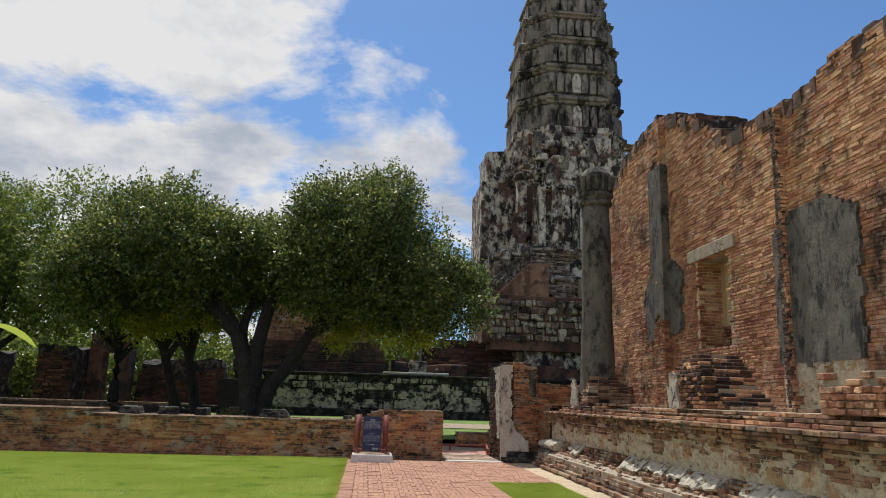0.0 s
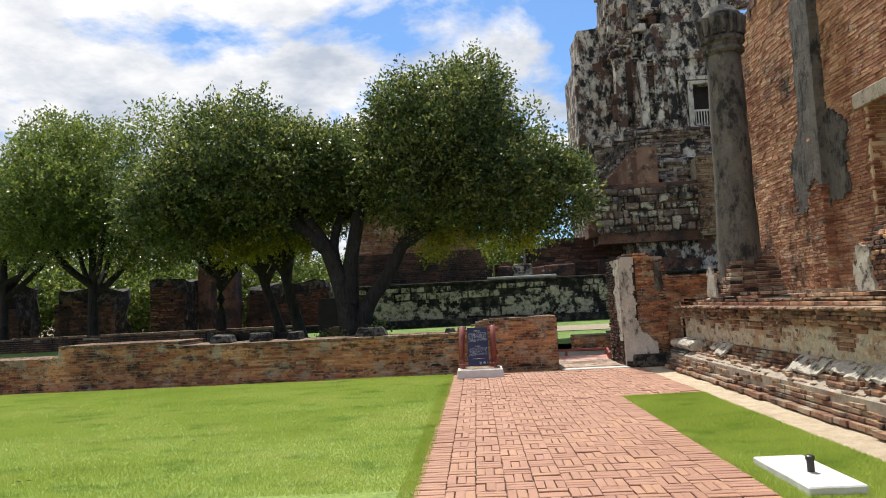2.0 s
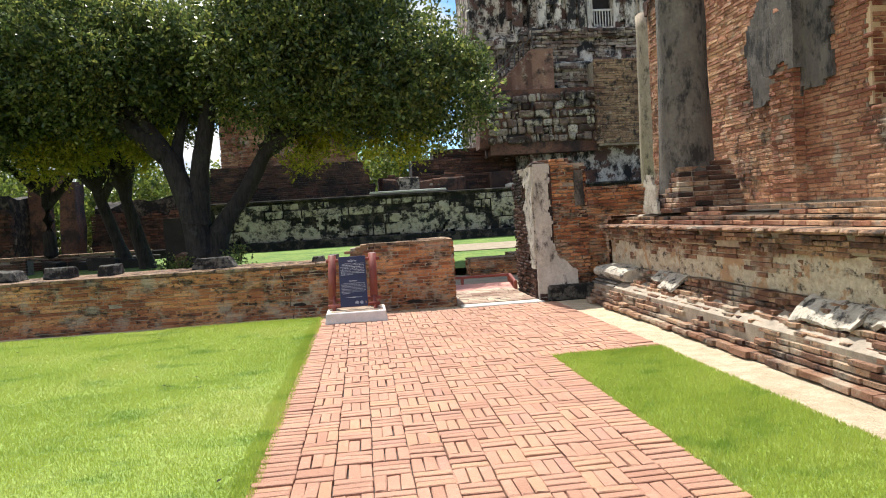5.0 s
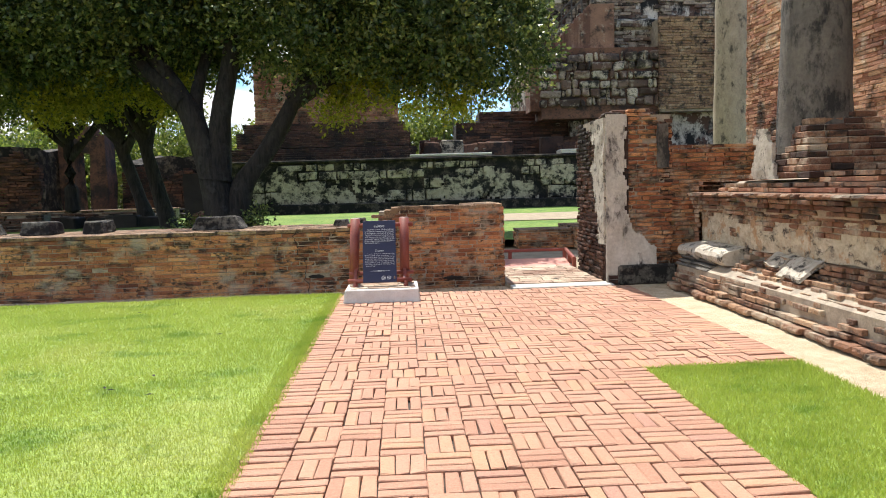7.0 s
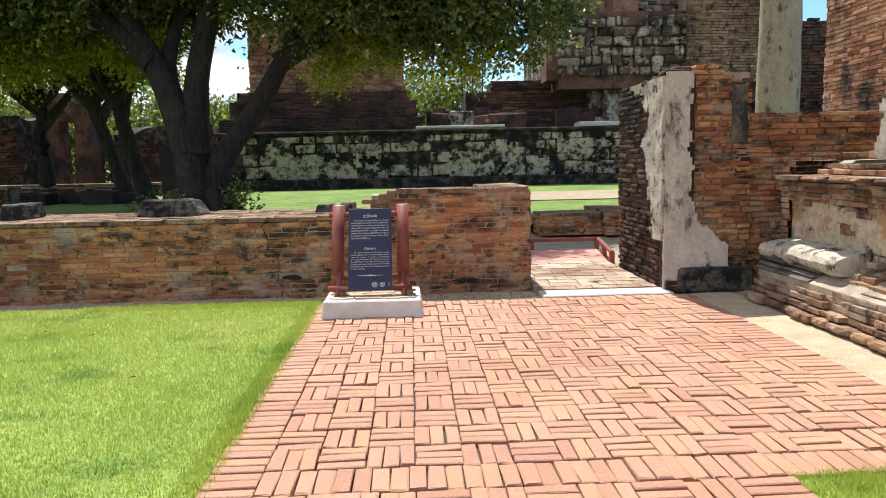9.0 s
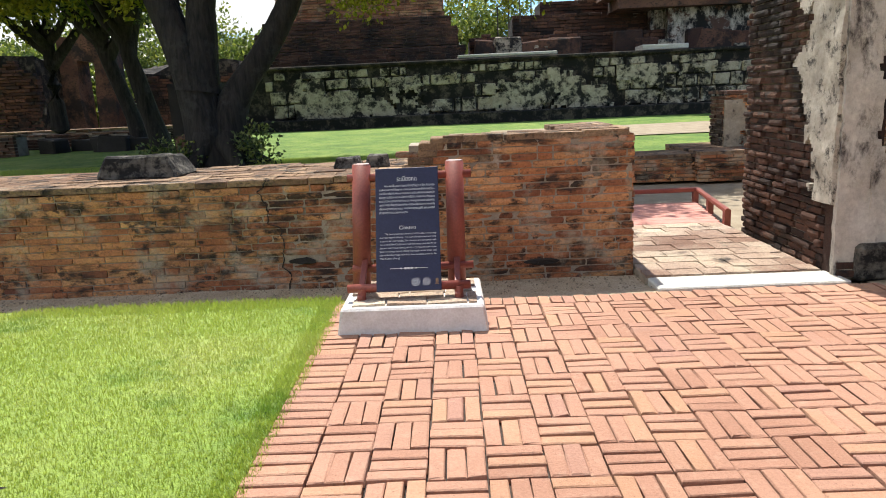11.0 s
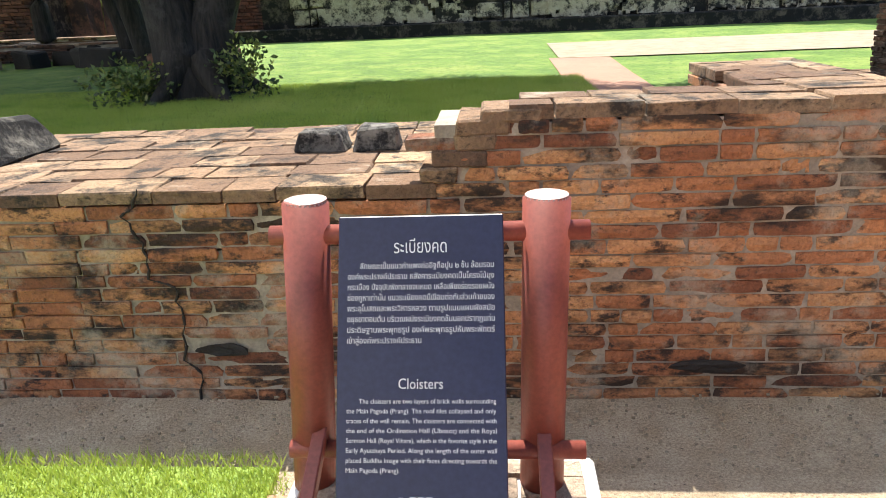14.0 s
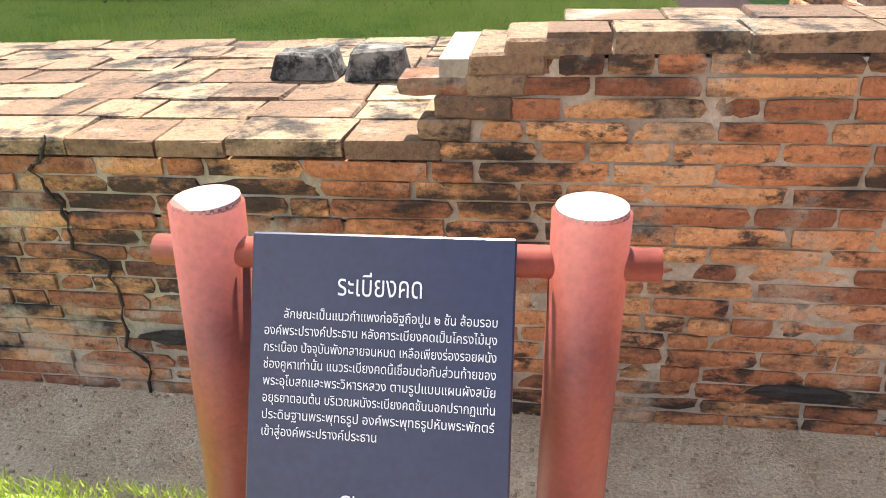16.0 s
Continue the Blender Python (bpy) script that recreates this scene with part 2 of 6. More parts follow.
M["soil"] = material("dusty_soil", plain_look((0.23, 0.18, 0.12), (0.36, 0.30, 0.21), 3, 0.95, 0.7, 45))
def gravel_look(n, p):
    colour = n.ramp(n.noise(p, 5, 7, 0.65), (0.3, (0.44, 0.33, 0.21)), (0.7, (0.64, 0.53, 0.375)))
    grit = n.noise(p, 95, 5, 0.75)
    colour = n.mix(0.55, colour, n.ramp(grit, (0.32, 0.12), (0.68, 0.95)), "OVERLAY")
    colour = n.mix(n.ramp(n.noise(p, 42, 6, 0.7), (0.33, 0.7), (0.39, 0.0)), colour, (0.07, 0.05, 0.035))
    return colour, 0.95, grit, 1.0


M["sand"] = material("sandy_gravel", gravel_look)
M["fine_sand"] = material("fine_sand", plain_look((0.37, 0.28, 0.175), (0.56, 0.46, 0.32), 14, 0.95, 0.9, 150))
M["grass"] = material("lawn_ground", grass_look)
def court_look(n, p):
    """Coarser, thinner grass with tufts and worn spots."""
    colour = n.ramp(n.noise(p, 1.1, 7, 0.65), (0.34, (0.065, 0.14, 0.012)), (0.5, (0.12, 0.21, 0.022)), (0.66, (0.20, 0.265, 0.045)))
    tuft = n.ramp(n.noise(p, 9, 6, 0.75), (0.50, 0.0), (0.62, 0.8))
    colour = n.mix(tuft, colour, (0.045, 0.10, 0.01))
    straw = n.ramp(n.noise(p, 5, 7, 0.7), (0.60, 0.0), (0.70, 0.5))
    colour = n.mix(straw, colour, (0.30, 0.28, 0.10))
    return colour, 0.9, n.noise(p, 40, 5, 0.7), 1.0


M["court_grass"] = material("court_lawn_ground", court_look)
# Post paint lightened in colour to show the sun's glare on it.
M["sunlit_paint"] = material("pale_sunlit_paint", plain_look((0.37, 0.255, 0.235), (0.46, 0.34, 0.315), 12, 0.5, 0.1))
M["blade"] = see_through_leaf(material("grass_blade", blade_look), 0.4)
M["leaf"] = see_through_leaf(material("tree_leaf", leaf_look((0.03, 0.055, 0.015), (0.12, 0.165, 0.045), (0.36, 0.37, 0.09))), 0.45)
M["leaf_far"] = see_through_leaf(material("far_tree_leaf", leaf_look((0.065, 0.105, 0.022), (0.16, 0.22, 0.04), (0.34, 0.37, 0.07))), 0.5)
# Colours raised to paint sun shining through these low leaves.
M["leaf_sunlit"] = see_through_leaf(material("sunlit_yellow_leaf", leaf_look((0.20, 0.23, 0.02), (0.42, 0.40, 0.04), (0.62, 0.56, 0.07))), 0.65)
# Bark is near black, with the crown's deep shade in its colour.
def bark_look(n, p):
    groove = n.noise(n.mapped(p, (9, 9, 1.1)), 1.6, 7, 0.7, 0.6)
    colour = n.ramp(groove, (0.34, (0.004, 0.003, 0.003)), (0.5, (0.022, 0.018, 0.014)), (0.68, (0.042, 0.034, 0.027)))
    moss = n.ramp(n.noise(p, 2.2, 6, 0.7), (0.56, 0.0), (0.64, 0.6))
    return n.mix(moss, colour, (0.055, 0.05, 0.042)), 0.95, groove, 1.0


M["bark"] = material("furrowed_bark", bark_look)
M["pale_stone"] = material("pale_slab", plain_look((0.42, 0.40, 0.36), (0.58, 0.56, 0.50), 4))
M["white_paint"] = material("white_paint", plain_look((0.56, 0.53, 0.50), (0.74, 0.72, 0.69), 5, 0.75, 0.25))
M["red_paint"] = material("red_brown_paint", plain_look((0.20, 0.047, 0.032), (0.26, 0.066, 0.046), 6, 0.50, 0.0))
M["deck"] = material("red_deck", plain_look((0.46, 0.19, 0.145), (0.56, 0.27, 0.21), 5, 0.7, 0.3))
M["navy"] = material("navy_board", plain_look((0.020, 0.020, 0.052), (0.030, 0.030, 0.066), 3, 0.33, 0.02))
M["letter"] = material("white_letter", plain_look((0.72, 0.72, 0.72), (0.80, 0.80, 0.80), 5, 0.6, 0.0))
M["black_plastic"] = material("black_plastic", plain_look((0.012, 0.012, 0.013), (0.025, 0.025, 0.026), 8, 0.4, 0.1))
M["iron"] = material("dark_iron", plain_look((0.03, 0.028, 0.026), (0.07, 0.06, 0.05), 8, 0.55, 0.2))


# ---------------------------------------------------------------- mesh helpers
def link_mesh(name, mesh, mat, parent=None, label=""):
    ob = new(name, mesh)
    if mat and not mesh.materials:
        mesh.materials.append(mat)
    if parent:
        ob.parent = parent
    if label:
        ob["label"] = label
    return ob


def part(name, bm, mat, parent=None, label="", smooth=False):
    mesh = bpy.data.meshes.new(name)
    bmesh.ops.recalc_face_normals(bm, faces=bm.faces)
    bm.to_mesh(mesh)
    bm.free()
    if smooth:
        for f in mesh.polygons:
            f.use_smooth = True
    return link_mesh(name, mesh, mat, parent, label)


def pydata(name, verts, faces, mat, parent=None, label=""):
    mesh = bpy.data.meshes.new(name)
    mesh.from_pydata(verts, [], faces)
    mesh.update()
    return link_mesh(name, mesh, mat, parent, label)


def thing(name, label, category, group="", kind="", at=(0, 0, 0)):
    ob = new(name)
    ob.location = at
    return tagged(ob, label, category, group, kind)


def box(bm, x0, x1, y0, y1, z0, z1, bevel=0.0, rough=0.0, rng=random):
    """A box, with rounded or knocked edges."""
    made = bmesh.ops.create_cube(bm, size=1)
    vs = made["verts"]
    for v in vs:
        v.co = Vector((x0 if v.co.x < 0 else x1, y0 if v.co.y < 0 else y1, z0 if v.co.z < 0 else z1))
        if rough:
            v.co += Vector((rng.uniform(-rough, rough), rng.uniform(-rough, rough), rng.uniform(-rough, rough)))
    if bevel:
        edges = list({e for v in vs for e in v.link_edges})
        bmesh.ops.bevel(bm, geom=edges, offset=bevel, segments=1, affect="EDGES")
    return vs


def one_box(name, dims, mat, parent=None, label="", bevel=0.0, rough=0.0):
    bm = bmesh.new()
    box(bm, *dims, bevel=bevel, rough=rough)
    return part(name, bm, mat, parent, label)


def lumpy(bm, amount, scale=1.0, cuts=0, seed=0):
    """Breaks up straight faces with cuts and noise."""
    if cuts:
        bmesh.ops.subdivide_edges(bm, edges=bm.edges[:], cuts=cuts, use_grid_fill=True)
    off = Vector((seed * 7.3, seed * 3.1, seed * 1.7))
    for v in bm.verts:
        v.co += amount * noise.noise_vector(v.co * scale + off)


def tube(bm, a, b, r0, r1, segs=12, caps=True):
    a, b = Vector(a), Vector(b)
    q = (b - a).to_track_quat("Z", "Y")
    rings = []
    for p, r in ((a, r0), (b, r1)):
        rings.append([bm.verts.new(p + q @ Vector((r * math.cos(2 * math.pi * i / segs), r * math.sin(2 * math.pi * i / segs), 0))) for i in range(segs)])
    for i in range(segs):
        bm.faces.new((rings[0][i], rings[0][(i + 1) % segs], rings[1][(i + 1) % segs], rings[1][i]))
    if caps:
        bm.faces.new(rings[0][::-1])
        bm.faces.new(rings[1])
    return rings


def lathe(bm, profile, centre=(0, 0, 0), segs=20):
    """A turned shape from (radius, height) pairs."""
    c = Vector(centre)
    last = None
    for r, z in profile:
        ring = [bm.verts.new(c + Vector((r * math.cos(2 * math.pi * i / segs), r * math.sin(2 * math.pi * i / segs), z))) for i in range(segs)]
        if last:
            for i in range(segs):
                bm.faces.new((last[i], last[(i + 1) % segs], ring[(i + 1) % segs], ring[i]))
        else:
            bm.faces.new(ring[::-1])
        last = ring
    bm.faces.new(last)


PIECE_FACES = [(0, 1, 2, 3), (0, 4, 5, 1), (1, 5, 6, 2), (2, 6, 7, 3), (3, 7, 4, 0), (4, 8, 9, 5), (5, 9, 10, 6), (6, 10, 11, 7), (7, 11, 8, 4)]


def piece_verts(w, h, d, rng, knock=0.085, chamfer=0.09):
    """A brick seen from the front: a chamfered face at depth 0, its back at -d. Face along x and z, front towards -y."""
    out = []
    c = min(w, h) * chamfer
    for dy, inset in ((0.0, c), (c * 0.8, 0.0), (d, 0.0)):
        for sx, sz in ((-1, -1), (1, -1), (1, 1), (-1, 1)):
            j = knock * h if dy < d else 0
            out.append((sx * (w / 2 - inset) + rng.uniform(-j, j), dy + rng.uniform(-j, j) * 0.5, sz * (h / 2 - inset) + rng.uniform(-j, j)))
    return out


def worn_piece(rng):
    """A worn brick, 1 wide and 0.25 high, with an uneven rounded face; front towards -y, back at 0.45."""
    nx, nz = 5, 2
    verts, faces, index = [], [], {}
    tilt = rng.uniform(-0.02, 0.02)
    for j in range(nz + 1):
        for i in range(nx + 1):
            rim = i in (0, nx) or j in (0, nz)
            corner = i in (0, nx) and j in (0, nz)
            u, w = i / nx - 0.5, (j / nz - 0.5) * 0.25
            pull = rng.uniform(0.93, 1.03) if rim else 1.0
            index[i, j] = len(verts)
            verts.append((u * (pull if i in (0, nx) else 1) * (0.97 if corner else 1), (rng.uniform(0.0, 0.034) if rim else rng.uniform(-0.016, 0.008)) + (0.012 if corner else 0) + tilt * u, w * pull * (0.93 if corner else 1)))
    for j in range(nz):
        for i in range(nx):
            faces.append((index[i, j], index[i + 1, j], index[i + 1, j + 1], index[i, j + 1]))
    rim = [(i, 0) for i in range(nx + 1)] + [(nx, j) for j in range(1, nz + 1)] + [(i, nz) for i in range(nx - 1, -1, -1)] + [(0, j) for j in range(nz - 1, 0, -1)]
    back = {}
    for k in rim:
        x, y, z = verts[index[k]]
        back[k] = len(verts)
        verts.append((x * 1.01, 0.45, z * 1.01))
    for a, b in zip(rim, rim[1:] + rim[:1]):
        faces.append((index[a], back[a], back[b], index[b]))
    return verts, faces


def render_sheet(parent, origin, turn, width, z0, z1, thick, keep, mat, label, seed=0, cell=0.028):
    """A sheet of old render with a broken outline, over a face that runs along x and looks towards -y, turned about z."""
    spin = Matrix.Translation(origin) @ Matrix.Rotation(radians(turn), 4, "Z")
    nu, nz = max(3, round(width / cell)), max(3, round((z1 - z0) / cell))
    verts, faces = [], []
    for j in range(nz + 1):
        for i in range(nu + 1):
            u, z = width * i / nu, z0 + (z1 - z0) * j / nz
            du = cell * 0.45 * noise.noise(Vector((u * 9, z * 9, seed)))
            dz = cell * 0.45 * noise.noise(Vector((u * 9, z * 9, seed + 5)))
            verts.append(spin @ Vector((u + du, -thick + 0.014 * noise.noise(Vector((u * 4, z * 4, seed))), z + dz)))
    for j in range(nz):
        for i in range(nu):
            u, z = width * (i + 0.5) / nu, z0 + (z1 - z0) * (j + 0.5) / nz
            rag = noise.noise(Vector((u * 3.5, z * 3.5, seed + 9))) + 0.5 * noise.noise(Vector((u * 11, z * 11, seed)))
            if keep(u, z, rag):
                a = j * (nu + 1) + i
                faces.append((a, a + 1, a + nu + 2, a + nu + 1))
    ob = pydata("render_patch", verts, faces, mat, parent, label)
    solid = ob.modifiers.new("thick", "SOLIDIFY")
    solid.thickness, solid.offset = thick + 0.015, -1
    return ob


def brick_heap(parent, x0, x1, y0, y1, z0, rows, shape, pick, rng, course=0.072, brick=0.24, wide=0.13):
    """Loose masonry: bricks of one mass, course by course; shape(k) gives how far the course shrinks on its near and far ends."""
    for k in range(rows):
        a, b, g = shape(k)
        z = z0 + course * k
        ya, yb, xa = y0 + a, y1 - b, x0 + g
        nx, ny = max(1, round((x1 - xa) / brick)), max(1, round((yb - ya) / (wide if k % 2 else brick)))
        for i in range(nx):
            for j in range(ny):
                if i > 0 and j > 0 and k < rows - 2:
                    continue
                if k > rows - 3 and rng.random() < 0.3:
                    continue
                w, d = (x1 - xa) / nx, (yb - ya) / ny
                cx, cy = xa + (i + 0.5) * w + rng.uniform(-0.012, 0.012), ya + (j + 0.5) * d + rng.uniform(-0.012, 0.012)
                bm = bmesh.new()
                box(bm, cx - w / 2 + 0.006, cx + w / 2 - 0.006, cy - d / 2 + 0.006, cy + d / 2 - 0.006, z + 0.004, z + course - 0.004, 0.008, 0.008, rng)
                part("brick", bm, pick(k, rng), parent)
        one_box("core", (xa + 0.05, x1, ya + 0.05, yb - 0.03, z, z + course + 0.001), M["mortar"], parent)


def courses(length, height_at, course, brick, rng, joint):
    """Places of bricks on a face: (u centre, z centre, width, height)."""
    z, row = 0.0, 0
    while True:
        if z > 40:
            break
        u = -rng.uniform(0, brick) if row % 2 else -rng.uniform(0, brick) * 0.5
        h = course * rng.uniform(0.93, 1.07)
        some = False
        while u < length:
            w = brick * rng.choice((0.45, 0.8, 1.0, 1.1, 1.35))
            a, b = max(u, 0), min(u + w, length)
            if b - a > 0.05 and z + h * 0.6 < height_at((a + b) / 2):
                some = True
                yield (a + b) / 2, z + h / 2, b - a - joint, h - joint
            u += w
        z += h
        row += 1
        if not some:
            break


def brick_face(parent, origin, turn, length, height_at, mat, course=0.058, brick=0.24, depth=0.1, joint=0.011, proud=0.008, near=None, seed=1, skip=None, name="brick"):
    """Bricks over a face that runs along x from origin, fronts towards -y, the whole turned about z by turn degrees.
    Those whose u lies in near are objects of their own, the rest is one joined part."""
    rng = random.Random(seed)
    spin = Matrix.Translation(origin) @ Matrix.Rotation(radians(turn), 4, "Z")
    verts, faces, count = [], [], 0
    shared = None
    for u, z, w, h in courses(length, height_at, course, brick, rng, joint):
        if skip and skip(u, z):
            continue
        out = rng.gauss(0, proud)
        if near and near[0] < u < near[1] and count < 320:
            if shared is None:
                shared = []
                for k in range(14):
                    mesh = bpy.data.meshes.new(name)
                    mesh.from_pydata(*(lambda p: (p[0], [], p[1]))(worn_piece(rng)))
                    mesh.materials.append(mat)
                    shared.append(mesh)
            ob = new(name, rng.choice(shared))
            ob.parent = parent
            ob.matrix_basis = spin @ Matrix.Translation((u, out, z)) @ Matrix.Rotation(rng.uniform(-0.012, 0.012), 4, "Y") @ Matrix.Diagonal((w, depth / 0.45, h / 0.25, 1))
            count += 1
            continue
        base = len(verts)
        lean = rng.uniform(-0.01, 0.01)
        for x, y, zz in piece_verts(w, h, depth, rng):
            verts.append(spin @ Vector((u + x, out + y, z + zz + lean * x)))
        faces.extend(tuple(base + i for i in f) for f in PIECE_FACES)
    if verts:
        ob = pydata(name + "work", verts, faces, mat, parent)
        ob["kind"] = "stuff"
    return parent

# ---------------------------------------------------------------- ground and paving
def sheet(name, x0, x1, y0, y1, z_at, step, mat, label, category, kind="structure"):
    nx, ny = max(1, round((x1 - x0) / step)), max(1, round((y1 - y0) / step))
    verts = []
    for j in range(ny + 1):
        for i in range(nx + 1):
            x, y = x0 + (x1 - x0) * i / nx, y0 + (y1 - y0) * j / ny
            verts.append((x, y, z_at(x, y)))
    w = nx + 1
    faces = [(j * w + i, j * w + i + 1, (j + 1) * w + i + 1, (j + 1) * w + i) for j in range(ny) for i in range(nx)]
    ob = pydata(name, verts, faces, mat)
    return tagged(ob, label, category, "", kind)


def bumps(z, amount, scale=0.6):
    return lambda x, y: z + amount * noise.noise(Vector((x * scale, y * scale, z)))


PATH_L, PATH_R, WIDE_R = -0.53, 2.18, 3.42
WIDE_Y, PAVE_END = 13.58, 17.93
WALL_Y = 18.6
MOD, MOD_X = 0.26, 0.2415
INNER = 0.35

sheet("ground", -1500, 1500, -1500, 1500, lambda x, y: -0.06, 500, M["soil"], "bare dusty soil reaching to the horizon", "ground")
sheet("lawn", -26, PATH_L - 0.005, -8, 18.08, bumps(-0.008, 0.004), 0.5, M["grass"], "closely mown bright green lawn beside the path", "lawn")
sheet("lawn_strip", PATH_R + 0.005, 3.38, -8, WIDE_Y - 0.02, bumps(-0.008, 0.004), 0.25, M["grass"], "mown green grass strip between path and podium", "lawn")
sheet("sand_strip", 3.38, 4.2, -8, WIDE_Y, bumps(-0.015, 0.02, 2), 0.2, M["sand"], "pale sandy strip along the foot of the podium", "ground")
sheet("sand_corner", WIDE_R - 0.01, 4.4, WIDE_Y, 18.6, bumps(-0.015, 0.02, 2), 0.2, M["sand"], "pale sandy corner beside the gate pillar", "ground")
sheet("sand_foot", -26, 1.9, 18.06, 18.75, bumps(-0.045, 0.02, 2), 0.25, M["sand"], "grey sandy gravel at the foot of the brick wall", "ground")
sheet("sand_apron", PATH_L, 1.845, 17.92, 18.07, bumps(-0.02, 0.012, 2), 0.1, M["sand"], "sandy gravel between paving and brick wall", "ground")
sheet("yard", 1.0, 9, 19.9, 24.9, bumps(-0.04, 0.015), 0.4, M["soil"], "trodden pale earth inside the gate", "ground")
def court_z(x, y):
    """The inner lawn: falls a little towards the gate's side, rises to the terrace."""
    f = min(1.0, max(0.0, (x + 1.5) / 4.0))
    g = min(1.0, max(0.0, (y - 24) / 15))
    return INNER - 0.22 * f * f * (3 - 2 * f) * (1 - g) + 0.10 * g + 0.02 * noise.noise(Vector((x * 0.4, y * 0.4, 2)))


sheet("court_lawn_east", 1.0, 30, 24.9, 39.2, court_z, 1.0, M["court_grass"], "sunlit green lawn beyond the gate", "lawn")
sheet("court_lawn", -60, 1.0, 20.0, 39.2, court_z, 1.0, M["court_grass"], "sunlit green lawn of the inner court, shaded below the tree", "lawn")
sheet("court_path", 1.3, 2.5, 24.6, 30.8, lambda x, y: court_z(x, y) + 0.02, 0.5, M["paver"], "brick path across the inner lawn", "path")
sheet("court_sand", 1.5, 14, 30.8, 34.4, lambda x, y: court_z(x, y) + 0.025, 0.5, M["soil"], "pale sandy strip before the terrace wall", "ground")


def paving():
    """Basket-weave clay pavers, with soldier borders."""
    floor = thing("pavement", "sunlit terracotta brick path in basket weave", "pavement", kind="structure")
    one_box("joint_bed", (PATH_L, PATH_R, -8, WIDE_Y, -0.07, -0.030), M["paver_joint"], floor, "dark earth in the joints, with their shade in its colour")
    one_box("joint_bed", (PATH_L, WIDE_R, WIDE_Y, PAVE_END, -0.07, -0.030), M["paver_joint"], floor, "dark earth in the joints, with their shade in its colour")
    rng = random.Random(5)
    spots = []
    third = MOD / 3

    def weave(x0, y0, nx, ny, flip):
        for j in range(ny):
            for i in range(nx):
                cx, cy = x0 + (i + 0.5) * MOD_X, y0 + (j + 0.5) * MOD
                for k in (-1, 0, 1):
                    if (i + j + flip) % 2:
                        spots.append((cx, cy + k * third, MOD_X, third))
                    else:
                        spots.append((cx + k * MOD_X / 3, cy, MOD_X / 3, MOD))

    def soldiers(x0, x1, y0, y1, along_y):
        a, b = (y0, y1) if along_y else (x0, x1)
        while a < b - 0.03:
            w = min(third, b - a)
            spots.append(((x0 + x1) / 2, a + w / 2, x1 - x0, w) if along_y else (a + w / 2, (y0 + y1) / 2, w, y1 - y0))
            a += third

    left, right = -0.269, -0.269 + 9 * MOD_X
    rows = 82
    weave(left, WIDE_Y - rows * MOD, 9, rows, 1)
    soldiers(PATH_L, left, WIDE_Y - rows * MOD, WIDE_Y, True)
    soldiers(right, PATH_R, WIDE_Y - rows * MOD, WIDE_Y, True)
    soldiers(left, left + 14 * MOD_X, WIDE_Y, WIDE_Y + MOD, False)
    weave(left, WIDE_Y + MOD, 14, 15, 0)
    soldiers(PATH_L, left, WIDE_Y, WIDE_Y + 16 * MOD, True)
    soldiers(left + 14 * MOD_X, WIDE_R, WIDE_Y, WIDE_Y + 16 * MOD, True)
    soldiers(PATH_L, WIDE_R, WIDE_Y + 16 * MOD, PAVE_END, False)
    shared = []
    for k in range(8):
        mesh = bpy.data.meshes.new("paver")
        mesh.from_pydata([(x, z, -y) for x, y, z in piece_verts(1, 1, 0.04, rng, 0.010, 0.025)], [], [f[::-1] for f in PIECE_FACES])
        mesh.materials.append(M["paver"])
        shared.append(mesh)
    verts, faces, singles = [], [], 0
    for x, y, w, d in spots:
        # Wider gaps along y show more dark bed, for shaded paver edges.
        gx, gy = w - rng.uniform(0.005, 0.009), d - rng.uniform(0.012, 0.019)
        x += rng.uniform(-0.003, 0.003)
        y += rng.uniform(-0.003, 0.003)
        z = 0.003 + rng.gauss(0, 0.0025) + 0.006 * noise.noise(Vector((x, y, 0)))
        near = 16.9 < y and x < 2.4
        if near and singles < 300:
            ob = new("paver", rng.choice(shared))
            ob.parent = floor
            ob.matrix_basis = Matrix.Translation((x, y, z)) @ Matrix.Rotation(rng.uniform(-0.012, 0.012), 4, "Z") @ Matrix.Diagonal((gx, gy, 1, 1))
            singles += 1
            continue
        base = len(verts)
        tilt_x, tilt_y = rng.gauss(0, 0.012), rng.gauss(0, 0.012)
        for px, py, pz in piece_verts(gx, gy, 0.035, rng, 0.02):
            verts.append((x + px, y + pz, z - py * 0.9 + tilt_x * px + tilt_y * pz))
        faces.extend(tuple(base + i for i in f[::-1]) for f in PIECE_FACES)
    ob = pydata("pavers", verts, faces, M["paver"], floor)
    ob["kind"] = "stuff"
    return floor


paving()


